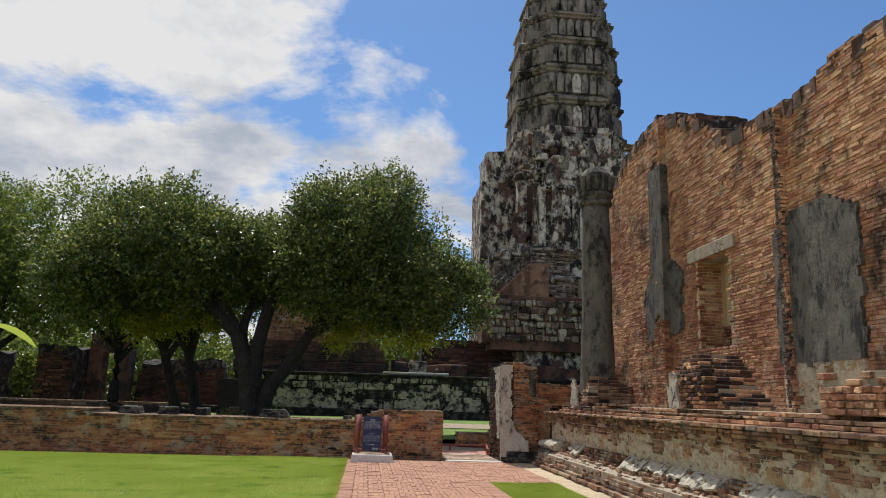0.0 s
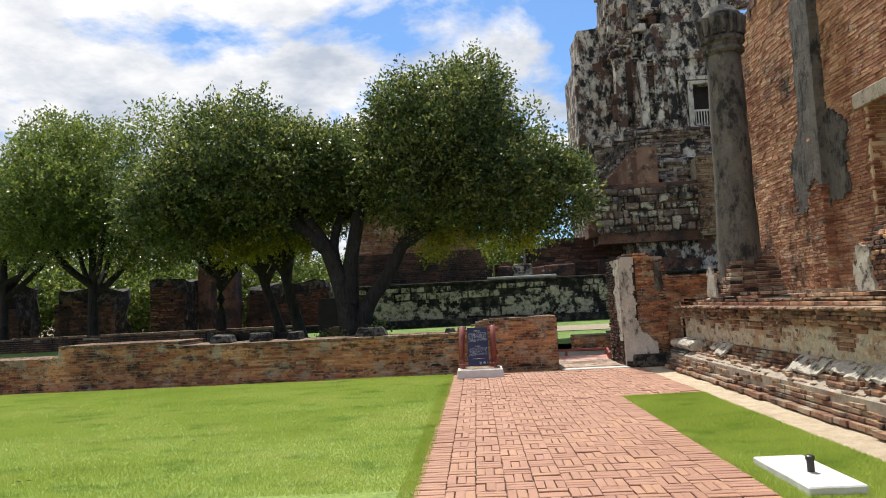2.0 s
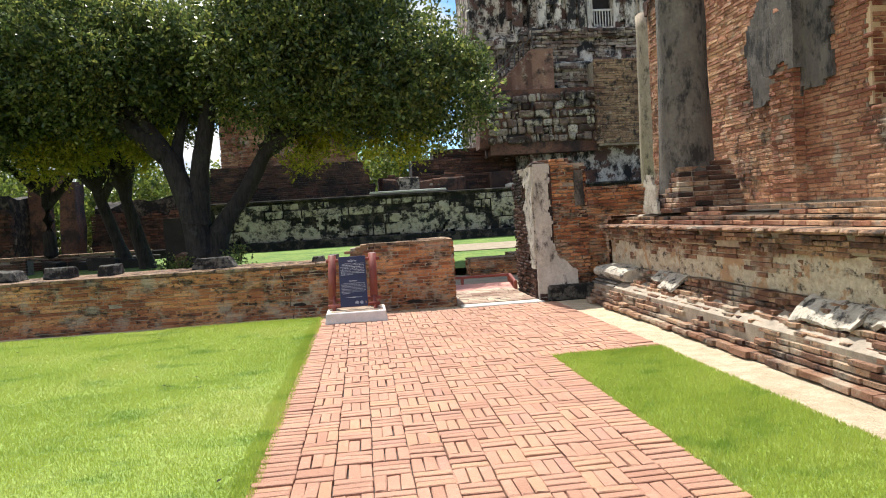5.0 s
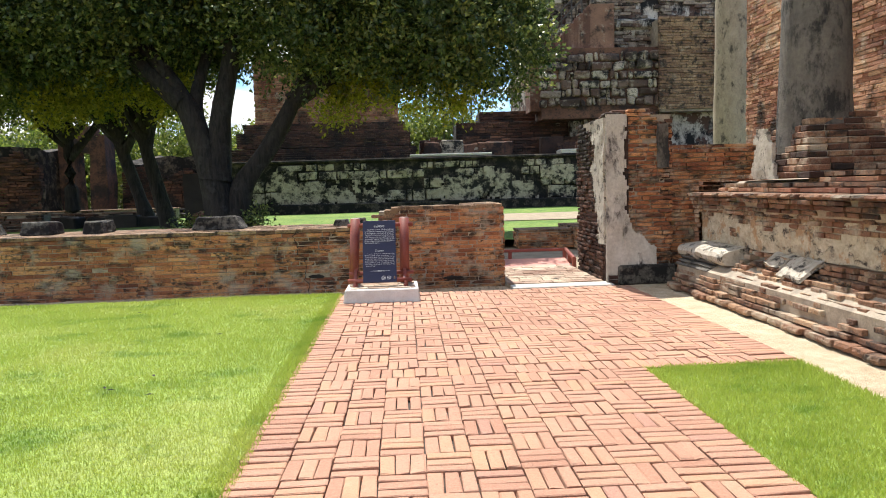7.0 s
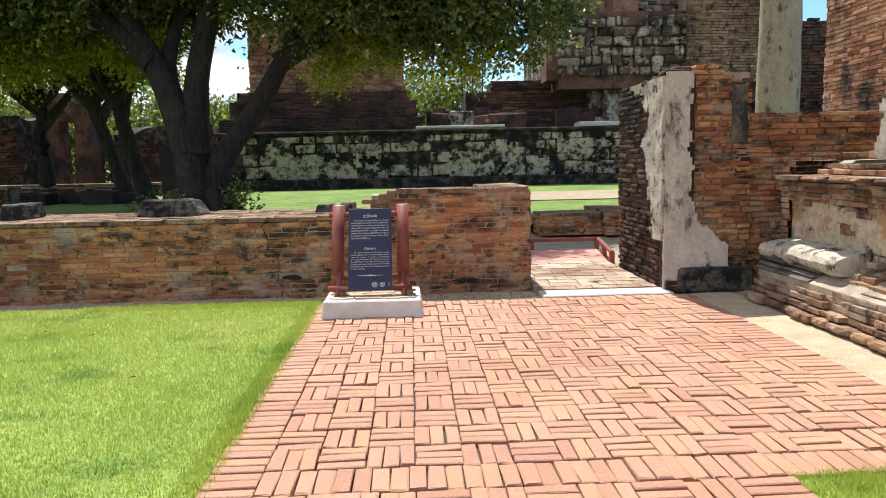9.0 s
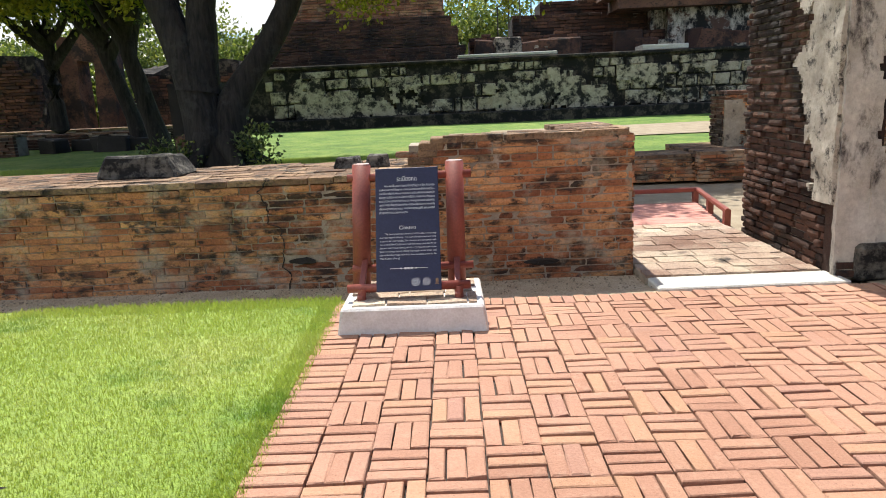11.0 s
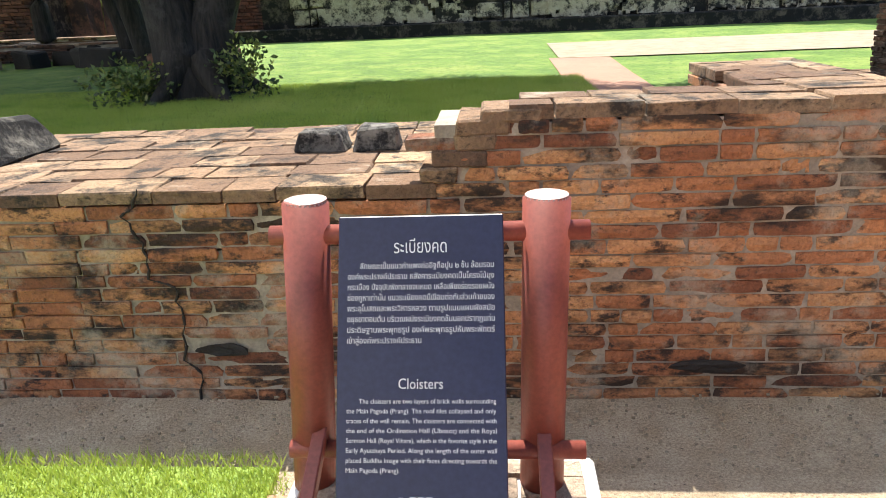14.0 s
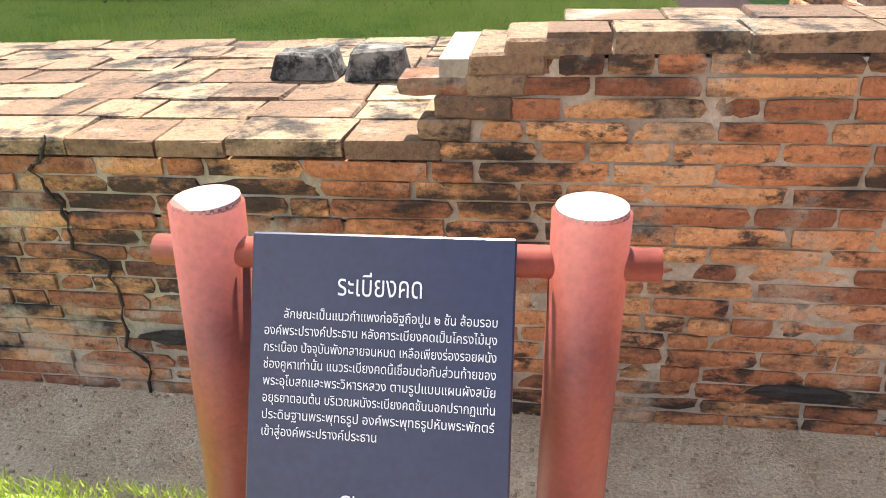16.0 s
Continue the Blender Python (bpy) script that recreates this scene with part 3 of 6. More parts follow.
# ---------------------------------------------------------------- cloister wall and gate
def top_slabs(parent, x0, x1, y0, y1, z, seed, mat, size=(0.30, 0.17), near=None):
    """Worn bricks laid flat over a wall's top; those whose x lies in near are parts of their own, the rest is joined."""
    rng = random.Random(seed)
    shared = []
    if near:
        for k in range(8):
            mesh = bpy.data.meshes.new("top_brick")
            mesh.from_pydata([(px, pz, -py) for px, py, pz in piece_verts(1, 1, 0.05, rng, 0.009, 0.012)], [], [f[::-1] for f in PIECE_FACES])
            mesh.materials.append(mat)
            shared.append(mesh)
    verts, faces = [], []
    y = y0
    while y < y1 - 0.03:
        d = min(size[1] * rng.uniform(0.9, 1.2), y1 - y)
        x = x0 - rng.uniform(0, 0.2)
        while x < x1:
            w = size[0] * rng.uniform(0.6, 1.3)
            a, b = max(x, x0), min(x + w, x1)
            if b - a > 0.05:
                cx, cy = (a + b) / 2, y + d / 2
                base = len(verts)
                dz = rng.gauss(0, 0.0022)
                if near and near[0] < cx < near[1]:
                    ob = new("top_brick", rng.choice(shared))
                    ob.parent = parent
                    ob.matrix_basis = Matrix.Translation((cx, cy, z + dz)) @ Matrix.Rotation(rng.uniform(-0.014, 0.014), 4, "Z") @ Matrix.Diagonal((b - a - 0.008, d - 0.008, 1, 1))
                    x += w
                    continue
                for px, py, pz in piece_verts(b - a - 0.008, d - 0.008, 0.05, rng, 0.014, 0.03):
                    verts.append((cx + px, cy + pz, z + dz - py))
                faces.extend(tuple(base + i for i in f[::-1]) for f in PIECE_FACES)
            x += w
        y += d
    if verts:
        ob = pydata("top_brickwork", verts, faces, mat, parent, "worn pale bricks with dark joints")
        ob["kind"] = "stuff"


def cloister_wall():
    wall = thing("wall_cloister", "low weathered brick cloister wall with black stains and a crack", "wall", kind="structure")

    def height(u):
        x = u - 22.0
        if x > 0.02:
            return 1.165
        if x > -0.02:
            return 1.02
        if x > -6.7:
            return 0.89
        if x > -9.5:
            return 1.0
        return 0.74

    def crack(u, z):
        x = u - 22.0
        line = -1.19 + 0.20 * (0.85 - z) + 0.03 * math.sin(z * 23)
        hole = (x + 0.90) ** 2 / 0.014 + (z - 0.25) ** 2 / 0.0009 < 1 or (x - 1.06) ** 2 / 0.028 + (z - 0.165) ** 2 / 0.0012 < 1
        return (abs(x - line) < 0.012 and z < 0.86) or hole

    one_box("core", (-22, 0.02, WALL_Y + 0.011, 20.0, -0.1, 0.63), M["mortar"], wall)
    one_box("core", (-9.5, 0.02, WALL_Y + 0.011, 20.0, 0.62, 0.81), M["mortar"], wall)
    one_box("core", (-9.5, -6.7, WALL_Y + 0.011, 20.0, 0.81, 0.92), M["mortar"], wall)
    one_box("core", (0.02, 1.80, WALL_Y + 0.011, 18.98, -0.1, 1.09), M["mortar"], wall)
    one_box("core", (1.30, 1.80, 18.98, 20.02, -0.1, 1.09), M["mortar"], wall)
    one_box("core", (0.02, 1.30, 18.98, 20.0, -0.1, 0.81), M["mortar"], wall)
    brick_face(wall, (-22, WALL_Y, -0.06), 0, 23.82, height, M["brick"], 0.0585, 0.27, 0.12, 0.007, 0.004, (20.65, 23.83), 3, crack)
    brick_face(wall, (1.82, WALL_Y + 0.02, -0.06), 90, 1.42, lambda u: 1.165, M["brick"], 0.0585, 0.235, 0.12, 0.012, 0.006, None, 8)
    brick_face(wall, (1.28, 20.04, 0.8), -90, 1.05, lambda u: 0.31, M["brick"], 0.0585, 0.25, 0.12, 0.012, 0.006, None, 9)
    brick_face(wall, (1.28, 18.99, 0.8), 180, 1.06, lambda u: 0.31, M["brick"], 0.0585, 0.25, 0.12, 0.012, 0.006, None, 10)
    top_slabs(wall, -6.7, 0.02, WALL_Y - 0.01, 20.05, 0.872, 4, M["brick_top"], (0.30, 0.19), (-3.2, 0.1))
    top_slabs(wall, 0.02, 1.29, 18.99, 20.05, 0.872, 14, M["brick_top"])
    top_slabs(wall, -9.5, -6.7, WALL_Y, 20.05, 0.985, 5, M["brick_top"])
    top_slabs(wall, -22, -9.5, WALL_Y, 20.05, 0.72, 6, M["brick_top"])
    top_slabs(wall, 0.29, 1.82, WALL_Y, 18.99, 1.15, 7, M["brick_top"], (0.30, 0.17), (0.2, 1.9))
    top_slabs(wall, 1.28, 1.82, 18.99, 20.04, 1.15, 9, M["brick_top"], (0.30, 0.17), (1.0, 1.9))
    # the crack down the face: black tubes paint the shade inside it
    line = ((-1.134, 0.883), (-1.175, 0.809), (-1.215, 0.773), (-1.168, 0.682), (-1.157, 0.607), (-1.154, 0.509), (-1.058, 0.472), (-1.055, 0.411), (-1.039, 0.306), (-1.074, 0.144), (-1.013, 0.083), (-1.03, -0.05))
    jag = random.Random(3)
    fine = []
    for (xa, za), (xb, zb) in zip(line, line[1:]):
        fine += [(xa + (xb - xa) * f + jag.uniform(-0.012, 0.012), za + (zb - za) * f) for f in (0.0, 0.28, 0.6)]
    line = fine + [line[-1]]
    bm = bmesh.new()
    for k, ((xa, za), (xb, zb)) in enumerate(zip(line, line[1:])):
        w = 0.0025 + 0.002 * (k % 3)
        tube(bm, (xa, WALL_Y - 0.007, za), (xb, WALL_Y - 0.007, zb), w, w * 0.8, 6)
    part("crack", bm, M["shade_black_stone"], wall, "dark jagged crack")
    # Black lenses laid on the face paint the shade of lost bricks.
    for x, z, w in ((-0.90, 0.19, 0.12), (1.06, 0.105, 0.16)):
        bm = bmesh.new()
        lathe(bm, [(0.3, -0.02), (0.9, -0.008), (0.95, 0.0), (0.4, 0.004)], (0, 0, 0), 14)
        for v in bm.verts:
            v.co = Vector((x + v.co.x * w, WALL_Y - 0.008 - v.co.z, z + v.co.y * 0.03))
        lumpy(bm, 0.022, 22, 0, int(x * 9))
        part("hollow", bm, M["shade_black_stone"], wall, "black lens painting the shade where a brick is lost")
    # broken steps where the low part meets the raised end
    rng = random.Random(12)
    for k, (x, z, w) in enumerate(((0.03, 0.905, 0.14), (0.11, 0.965, 0.2), (0.17, 1.025, 0.16), (0.20, 1.08, 0.2), (0.30, 1.12, 0.22))):
        bm = bmesh.new()
        box(bm, x - w / 2, x + w / 2, WALL_Y - 0.005, WALL_Y + 0.2 + 0.1 * (k % 2), z - 0.03, z + 0.028, 0.008, 0.006, rng)
        part("brick", bm, M["brick_top"], wall)
    for k in range(7):
        bm = bmesh.new()
        x, y = 0.10 + 0.16 * rng.random(), 18.78 + 0.04 * k + rng.uniform(-0.03, 0.03)
        box(bm, x - 0.1, x + 0.11, y, y + 0.1, 0.872, 0.93 + 0.05 * (k % 3), 0.01, 0.01, rng)
        part("brick", bm, M["brick_top"], wall)
    return wall


cloister_wall()


def gate():
    pillar = thing("wall_gate", "ruined brick gate pier with patches of white plaster", "wall", kind="structure")
    one_box("core", (3.24, 4.10, 18.17, 19.87, -0.05, 2.33), M["mortar"], pillar)
    rng = random.Random(3)
    # The side towards -x lies in shade, painted by the darker brick.
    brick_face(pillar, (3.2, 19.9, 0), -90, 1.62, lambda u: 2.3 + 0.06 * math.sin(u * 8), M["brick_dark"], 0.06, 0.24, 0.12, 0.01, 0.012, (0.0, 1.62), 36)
    render_sheet(pillar, (3.18, 18.13, 0), 0, 0.34, 0.02, 2.34, 0.03, lambda u, z, r: u < 0.27 + 0.09 * r, M["white_plaster"], "pale flaking corner plaster", 3)
    render_sheet(pillar, (3.18, 19.0, 0), -90, 0.87, 0.55, 2.3, 0.03, lambda u, z, r: u > 0.42 - 0.22 * (z - 1.2) + 0.3 * r, M["torus"], "grey plaster on the reveal", 4)
    render_sheet(pillar, (3.42, 18.13, 0), 0, 0.46, 0.2, 0.95, 0.035, lambda u, z, r: u < 0.42 * (1.0 - (z - 0.3) / 0.6) + 0.1 + 0.08 * r, M["white_plaster"], "pale plaster patch above the base", 5)
    render_sheet(pillar, (3.9, 18.13, 0), 0, 0.16, 1.6, 2.2, 0.03, lambda u, z, r: r > -0.35, M["grey_plaster"], "strip of grey plaster", 6)
    one_box("corner_core", (3.2, 3.5, 18.13, 18.3, 0.0, 2.3), M["brick_dark"], pillar)
    top = lambda u: 2.36 - 0.25 * (u > 0.62) + 0.08 * math.sin(u * 9)
    brick_face(pillar, (3.47, 18.14, 0), 0, 0.66, top, M["brick"], 0.06, 0.24, 0.12, 0.012, 0.014, (0.0, 0.66), 31)
    # Far side in the same darker brick.
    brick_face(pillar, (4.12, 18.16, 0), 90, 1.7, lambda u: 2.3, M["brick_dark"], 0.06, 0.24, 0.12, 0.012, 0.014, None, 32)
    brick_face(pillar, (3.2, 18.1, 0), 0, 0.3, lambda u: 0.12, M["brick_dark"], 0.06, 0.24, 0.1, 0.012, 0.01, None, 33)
    for k in range(12):
        bm = bmesh.new()
        x, y = rng.uniform(3.3, 4.0), rng.uniform(18.2, 19.7)
        box(bm, x - 0.12, x + 0.12, y - 0.1, y + 0.1, 2.32, 2.37 + 0.06 * rng.random(), 0.012, 0.02, rng)
        part("brick", bm, M["brick_dark"], pillar)
    bm = bmesh.new()
    box(bm, 3.33, 4.15, 18.02, 18.14, -0.02, 0.26, 0.03)
    lumpy(bm, 0.012, 4, 2, 3)
    part("base_moulding", bm, M["rubble_stone"], pillar, "blackened base moulding")
    side = thing("wall_side", "brick infill wall between gate pier and podium", "wall", kind="structure")
    one_box("core", (4.1, 6.6, 18.25, 19.2, -0.05, 1.84), M["mortar"], side)
    brick_face(side, (4.1, 18.22, 0), 0, 2.5, lambda u: 1.9, M["brick"], 0.06, 0.25, 0.1, 0.012, 0.008, None, 35)
    sill = thing("threshold", "broad worn stone and brick gate threshold", "threshold", kind="structure")
    rng = random.Random(9)
    bm = bmesh.new()
    box(bm, 1.84, 3.24, 17.935, 18.26, -0.05, 0.02, 0.01)
    part("slab", bm, M["pale_stone"], sill, "pale concrete strip")
    one_box("core", (1.83, 3.19, 18.26, 20.4, -0.05, 0.012), M["mortar"], sill)
    top_slabs(sill, 1.83, 3.18, 18.27, 20.4, 0.03, 21, M["sill_brick"], (0.3, 0.2), (1.8, 3.3))
    deck = thing("deck", "red-brown painted plank ramp in the gateway", "deck")
    for k in range(8):
        y = 20.43 + 0.2 * k
        one_box("plank", (1.86, 3.24 + 0.03 * k, y, y + 0.192, -0.055, -0.01), M["deck"], deck, bevel=0.004)
    for x in (1.92, 2.6, 3.2):
        one_box("joist", (x - 0.04, x + 0.04, 20.44, 21.98, -0.2, -0.053), M["deck"], deck)
    rail = thing("deck_rail", "low red-brown wooden rail round the ramp", "rail")
    one_box("top_rail", (1.9, 3.50, 22.03, 22.10, 0.115, 0.17), M["red_paint"], rail, bevel=0.008)
    bm = bmesh.new()
    tube(bm, (3.49, 22.03, 0.145), (3.27, 20.42, 0.13), 0.033, 0.033, 10)
    part("top_rail", bm, M["red_paint"], rail)
    for x, y in ((2.4, 22.06), (3.47, 22.06), (3.39, 21.3), (3.28, 20.48)):
        one_box("post", (x - 0.033, x + 0.033, y - 0.033, y + 0.033, -0.2, 0.13), M["red_paint"], rail)


gate()


def court_steps():
    group = "low brick stubs inside the gate"
    for x0, x1, y0, y1, z1 in ((2.9, 4.1, 24.0, 24.9, 0.42), (4.1, 7.2, 23.8, 25.6, 0.46), (4.6, 5.3, 22.6, 23.3, 0.40)):
        stub = thing("brick_stub", "low worn brick wall stub with a flat top", "wall stub", group)
        one_box("core", (x0 + 0.03, x1 - 0.03, y0 + 0.03, y1, 0, z1 - 0.05), M["mortar"], stub)
        brick_face(stub, (x0, y0, 0), 0, x1 - x0, lambda u: z1 - 0.05, M["brick"], 0.06, 0.25, 0.1, 0.012, 0.008, None, int(x0 * 10))
        brick_face(stub, (x0, y1, 0), -90, y1 - y0, lambda u: z1 - 0.05, M["brick"], 0.06, 0.25, 0.1, 0.012, 0.008, None, int(x0 * 10) + 1)
        top_slabs(stub, x0, x1, y0, y1, z1, int(x0 * 7), M["brick_top"])
    pier = thing("brick_pier", "broken square brick pier with remains of plaster", "pier")
    one_box("core", (4.76, 5.33, 24.55, 25.2, 0.2, 1.24), M["mortar"], pier)
    brick_face(pier, (4.73, 24.53, 0.3), 0, 0.62, lambda u: 0.99 + 0.05 * math.sin(u * 9), M["brick"], 0.06, 0.22, 0.1, 0.012, 0.014, None, 131)
    # Side face in darker brick than the front.
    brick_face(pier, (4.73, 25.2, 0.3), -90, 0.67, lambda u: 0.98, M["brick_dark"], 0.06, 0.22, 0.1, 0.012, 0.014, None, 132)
    render_sheet(pier, (4.72, 24.52, 0), 0, 0.56, 0.4, 1.2, 0.03, lambda u, z, r: u < 0.3 + 0.35 * r, M["lintel"], "pale plaster remains", 41)
    top_slabs(pier, 4.70, 5.38, 24.47, 25.23, 1.34, 43, M["brick_dark"], (0.24, 0.14))


court_steps()


# ---------------------------------------------------------------- ruined hall
HALL_X = 6.6
FLOOR_Z = 1.46


def along(profile, y0, y1, step, amount, scale, seed):
    """A profile of (x, z) pairs drawn out along y, knocked about by noise."""
    n = max(1, round((y1 - y0) / step))
    off = Vector((seed * 5.1, seed * 2.3, 0))
    verts, faces = [], []
    k = len(profile)
    for j in range(n + 1):
        y = y0 + (y1 - y0) * j / n
        for x, z in profile:
            p = Vector((x, y, z))
            verts.append(p + amount * noise.noise_vector(p * scale + off))
    for j in range(n):
        for i in range(k - 1):
            a = j * k + i
            faces.append((a, a + k, a + k + 1, a + 1))
    faces.append(tuple(range(k)))
    faces.append(tuple(n * k + i for i in reversed(range(k))))
    return verts, faces


def podium():
    base = thing("podium", "long moulded brick podium of the hall with pale flaking plaster", "podium", kind="structure")
    y0, y1 = -9.0, 17.7
    core = [(6.9, -0.05), (4.02, -0.05), (4.02, 0.3), (4.4, 0.5), (4.4, 1.0), (4.32, 1.02), (4.25, 1.2), (4.56, 1.22), (4.72, 1.3), (4.86, 1.38), (6.9, 1.43)]
    v, f = along(core[::-1], y0 + 0.03, y1 - 0.03, 1.0, 0.0, 1, 1)
    pydata("core", v, f, M["mortar"], base)
    # stepped foot: a flat kerb, then worn courses that draw back
    for k, (x, z, h) in enumerate(((3.86, 0.0, 0.075), (3.95, 0.075, 0.06), (3.965, 0.135, 0.06), (4.005, 0.195, 0.055), (4.03, 0.25, 0.05))):
        brick_face(base, (x, y1, z), -90, y1 - y0, lambda u, h=h: h, M["brick_ledge"] if k in (1, 3) else M["brick_base"], h, 0.25, 0.22, 0.012, 0.02, (0.3, 4.5) if k == 0 else None, 41 + k, (lambda u, z, k=k: k > 1 and noise.noise(Vector((u * 1.1, k * 7.7, 0))) < -0.33), "foot_brick")
    # sloping bank of broken brick where the rounded moulding has fallen
    for k in range(6):
        brick_face(base, (4.07 + 0.052 * k, 16.35, 0.292 + 0.05 * k), -90, 16.35 - y0, lambda u: 0.05, M["brick_base"] if k % 3 else M["brick_ledge"], 0.05, 0.15, 0.2, 0.008, 0.028, (0.2, 3.6) if k == 3 else None, 141 + k, (lambda u, z, k=k: noise.noise(Vector((u * 1.7, k * 4.1, 2))) < -0.42), "bank_brick")
    rng = random.Random(6)
    # what is left of the moulding near the gate: rounded plaster over thin ribs
    y = y1 + 0.05
    for length in (0.55, 0.42, 0.36):
        prof = [(4.3, 0.40)] + [(4.22 - 0.17 * math.sin(a), 0.49 - 0.10 * math.cos(a)) for a in (0.6, 1.1, 1.6, 2.1, 2.6)] + [(4.42, 0.62)]
        v, f = along(prof[::-1], y - length + 0.012, y, 0.07, 0.03, 4.2, int(y * 10) % 97)
        pydata("torus_length", v, f, M["torus"], base)
        y -= length
    for k, (x, z) in enumerate(((4.01, 0.29), (4.05, 0.335), (4.09, 0.38))):
        v, f = along([(4.4, z + 0.036), (x + 0.02, z + 0.036), (x, z + 0.018), (x + 0.02, z), (4.4, z)], 16.75, y1 + 0.04, 0.12, 0.012, 3, 5 + k)
        pydata("rib", v, f, M["grey_plaster"], base, "thin dark rib of the moulding")
    # flat pale slabs of plaster still lying on the bank
    y = 16.3
    while y > y0:
        length = rng.uniform(0.22, 0.62)
        keep = 0.8 if y > 15.3 else (0.14 if y > 12.9 else 0.74)
        if rng.random() < keep:
            low = rng.uniform(-0.07, 0.04)
            prof = [(4.40, 0.622), (4.30, 0.592), (4.20 - low * 0.5, 0.512 - low * 0.4), (4.13 - low, 0.445 - low * 0.85), (4.14 - low, 0.415 - low * 0.8), (4.24, 0.49), (4.40, 0.585)]
            v, f = along(prof, y - length, y - 0.02, 0.045, 0.045, 6.5, int(y * 10) % 97)
            pydata("plaster_slab", v, f, M["torus"], base, "pale broken slab of plaster")
        y -= length
    # plastered dado between the mouldings
    v, f = along([(4.44, 1.02), (4.36, 1.02), (4.35, 0.8), (4.36, 0.6), (4.44, 0.6)], y0, y1, 0.09, 0.03, 3.4, 8)
    pydata("dado", v, f, M["podium_plaster"], base, "stained ochre and grey plaster")
    brick_face(base, (4.345, y1, 0.72), -90, y1 - y0, lambda u: 0.27, M["brick_base"], 0.054, 0.21, 0.1, 0.009, 0.011, None, 49, lambda u, z: noise.noise(Vector((u * 0.8, z * 5, 4))) + 0.35 * noise.noise(Vector((u * 5, z * 11, 9))) > 0.02 + (z - 0.12) * 2.2, "dado_brick")
    # corbelled ledge
    for k, (x, z, h) in enumerate(((4.31, 0.99, 0.052), (4.275, 1.042, 0.052), (4.235, 1.094, 0.052), (4.19, 1.146, 0.052), (4.14, 1.198, 0.052))):
        brick_face(base, (x, y1, z), -90, y1 - y0, lambda u, h=h: h, M["brick_ledge"], h, 0.22, 0.4, 0.010, 0.017, (0.5, 8) if k == 4 else None, 51 + k, (lambda u, z, k=k: k < 4 and noise.noise(Vector((u * 1.9, k * 5.7, 3))) < -0.4), "ledge_brick")
    # receding steps above the ledge
    for k, (x, z) in enumerate(((4.50, 1.25), (4.55, 1.305), (4.70, 1.355), (4.76, 1.41))):
        brick_face(base, (x, y1 - 0.2, z), -90, y1 - y0 - 0.2, lambda u: 0.056, M["brick_top"] if k % 2 else M["brick_high"], 0.056, 0.26, 0.35, 0.012, 0.018, (4.0, 9.0) if k == 1 else None, 61 + k, (lambda u, z, k=k: noise.noise(Vector((u * 0.9, k * 3.3, 0))) < -0.28 and k > 1), "step_brick")
    # the end towards the gate
    brick_face(base, (6.6, y1 + 0.12, 0), 180, 2.3, lambda u: 1.4, M["brick_base"], 0.06, 0.25, 0.15, seed=71)
    return base


podium()


def hall_top(y):
    """The broken crown of the hall's wall."""
    pts = ((-12, 6.2), (6.0, 6.45), (8.6, 6.7), (9.6, 6.75), (10.2, 6.45), (12.9, 6.6), (13.3, 6.9), (14.3, 7.6), (16.1, 8.35), (17.2, 8.3), (18.4, 8.05), (19.6, 7.5), (20.4, 6.6), (21.3, 5.6))
    for (a, za), (b, zb) in zip(pts, pts[1:]):
        if a <= y <= b:
            return za + (zb - za) * (y - a) / (b - a) + 0.06 * noise.noise(Vector((y * 2.1, 0, 0)))
    return 6.2


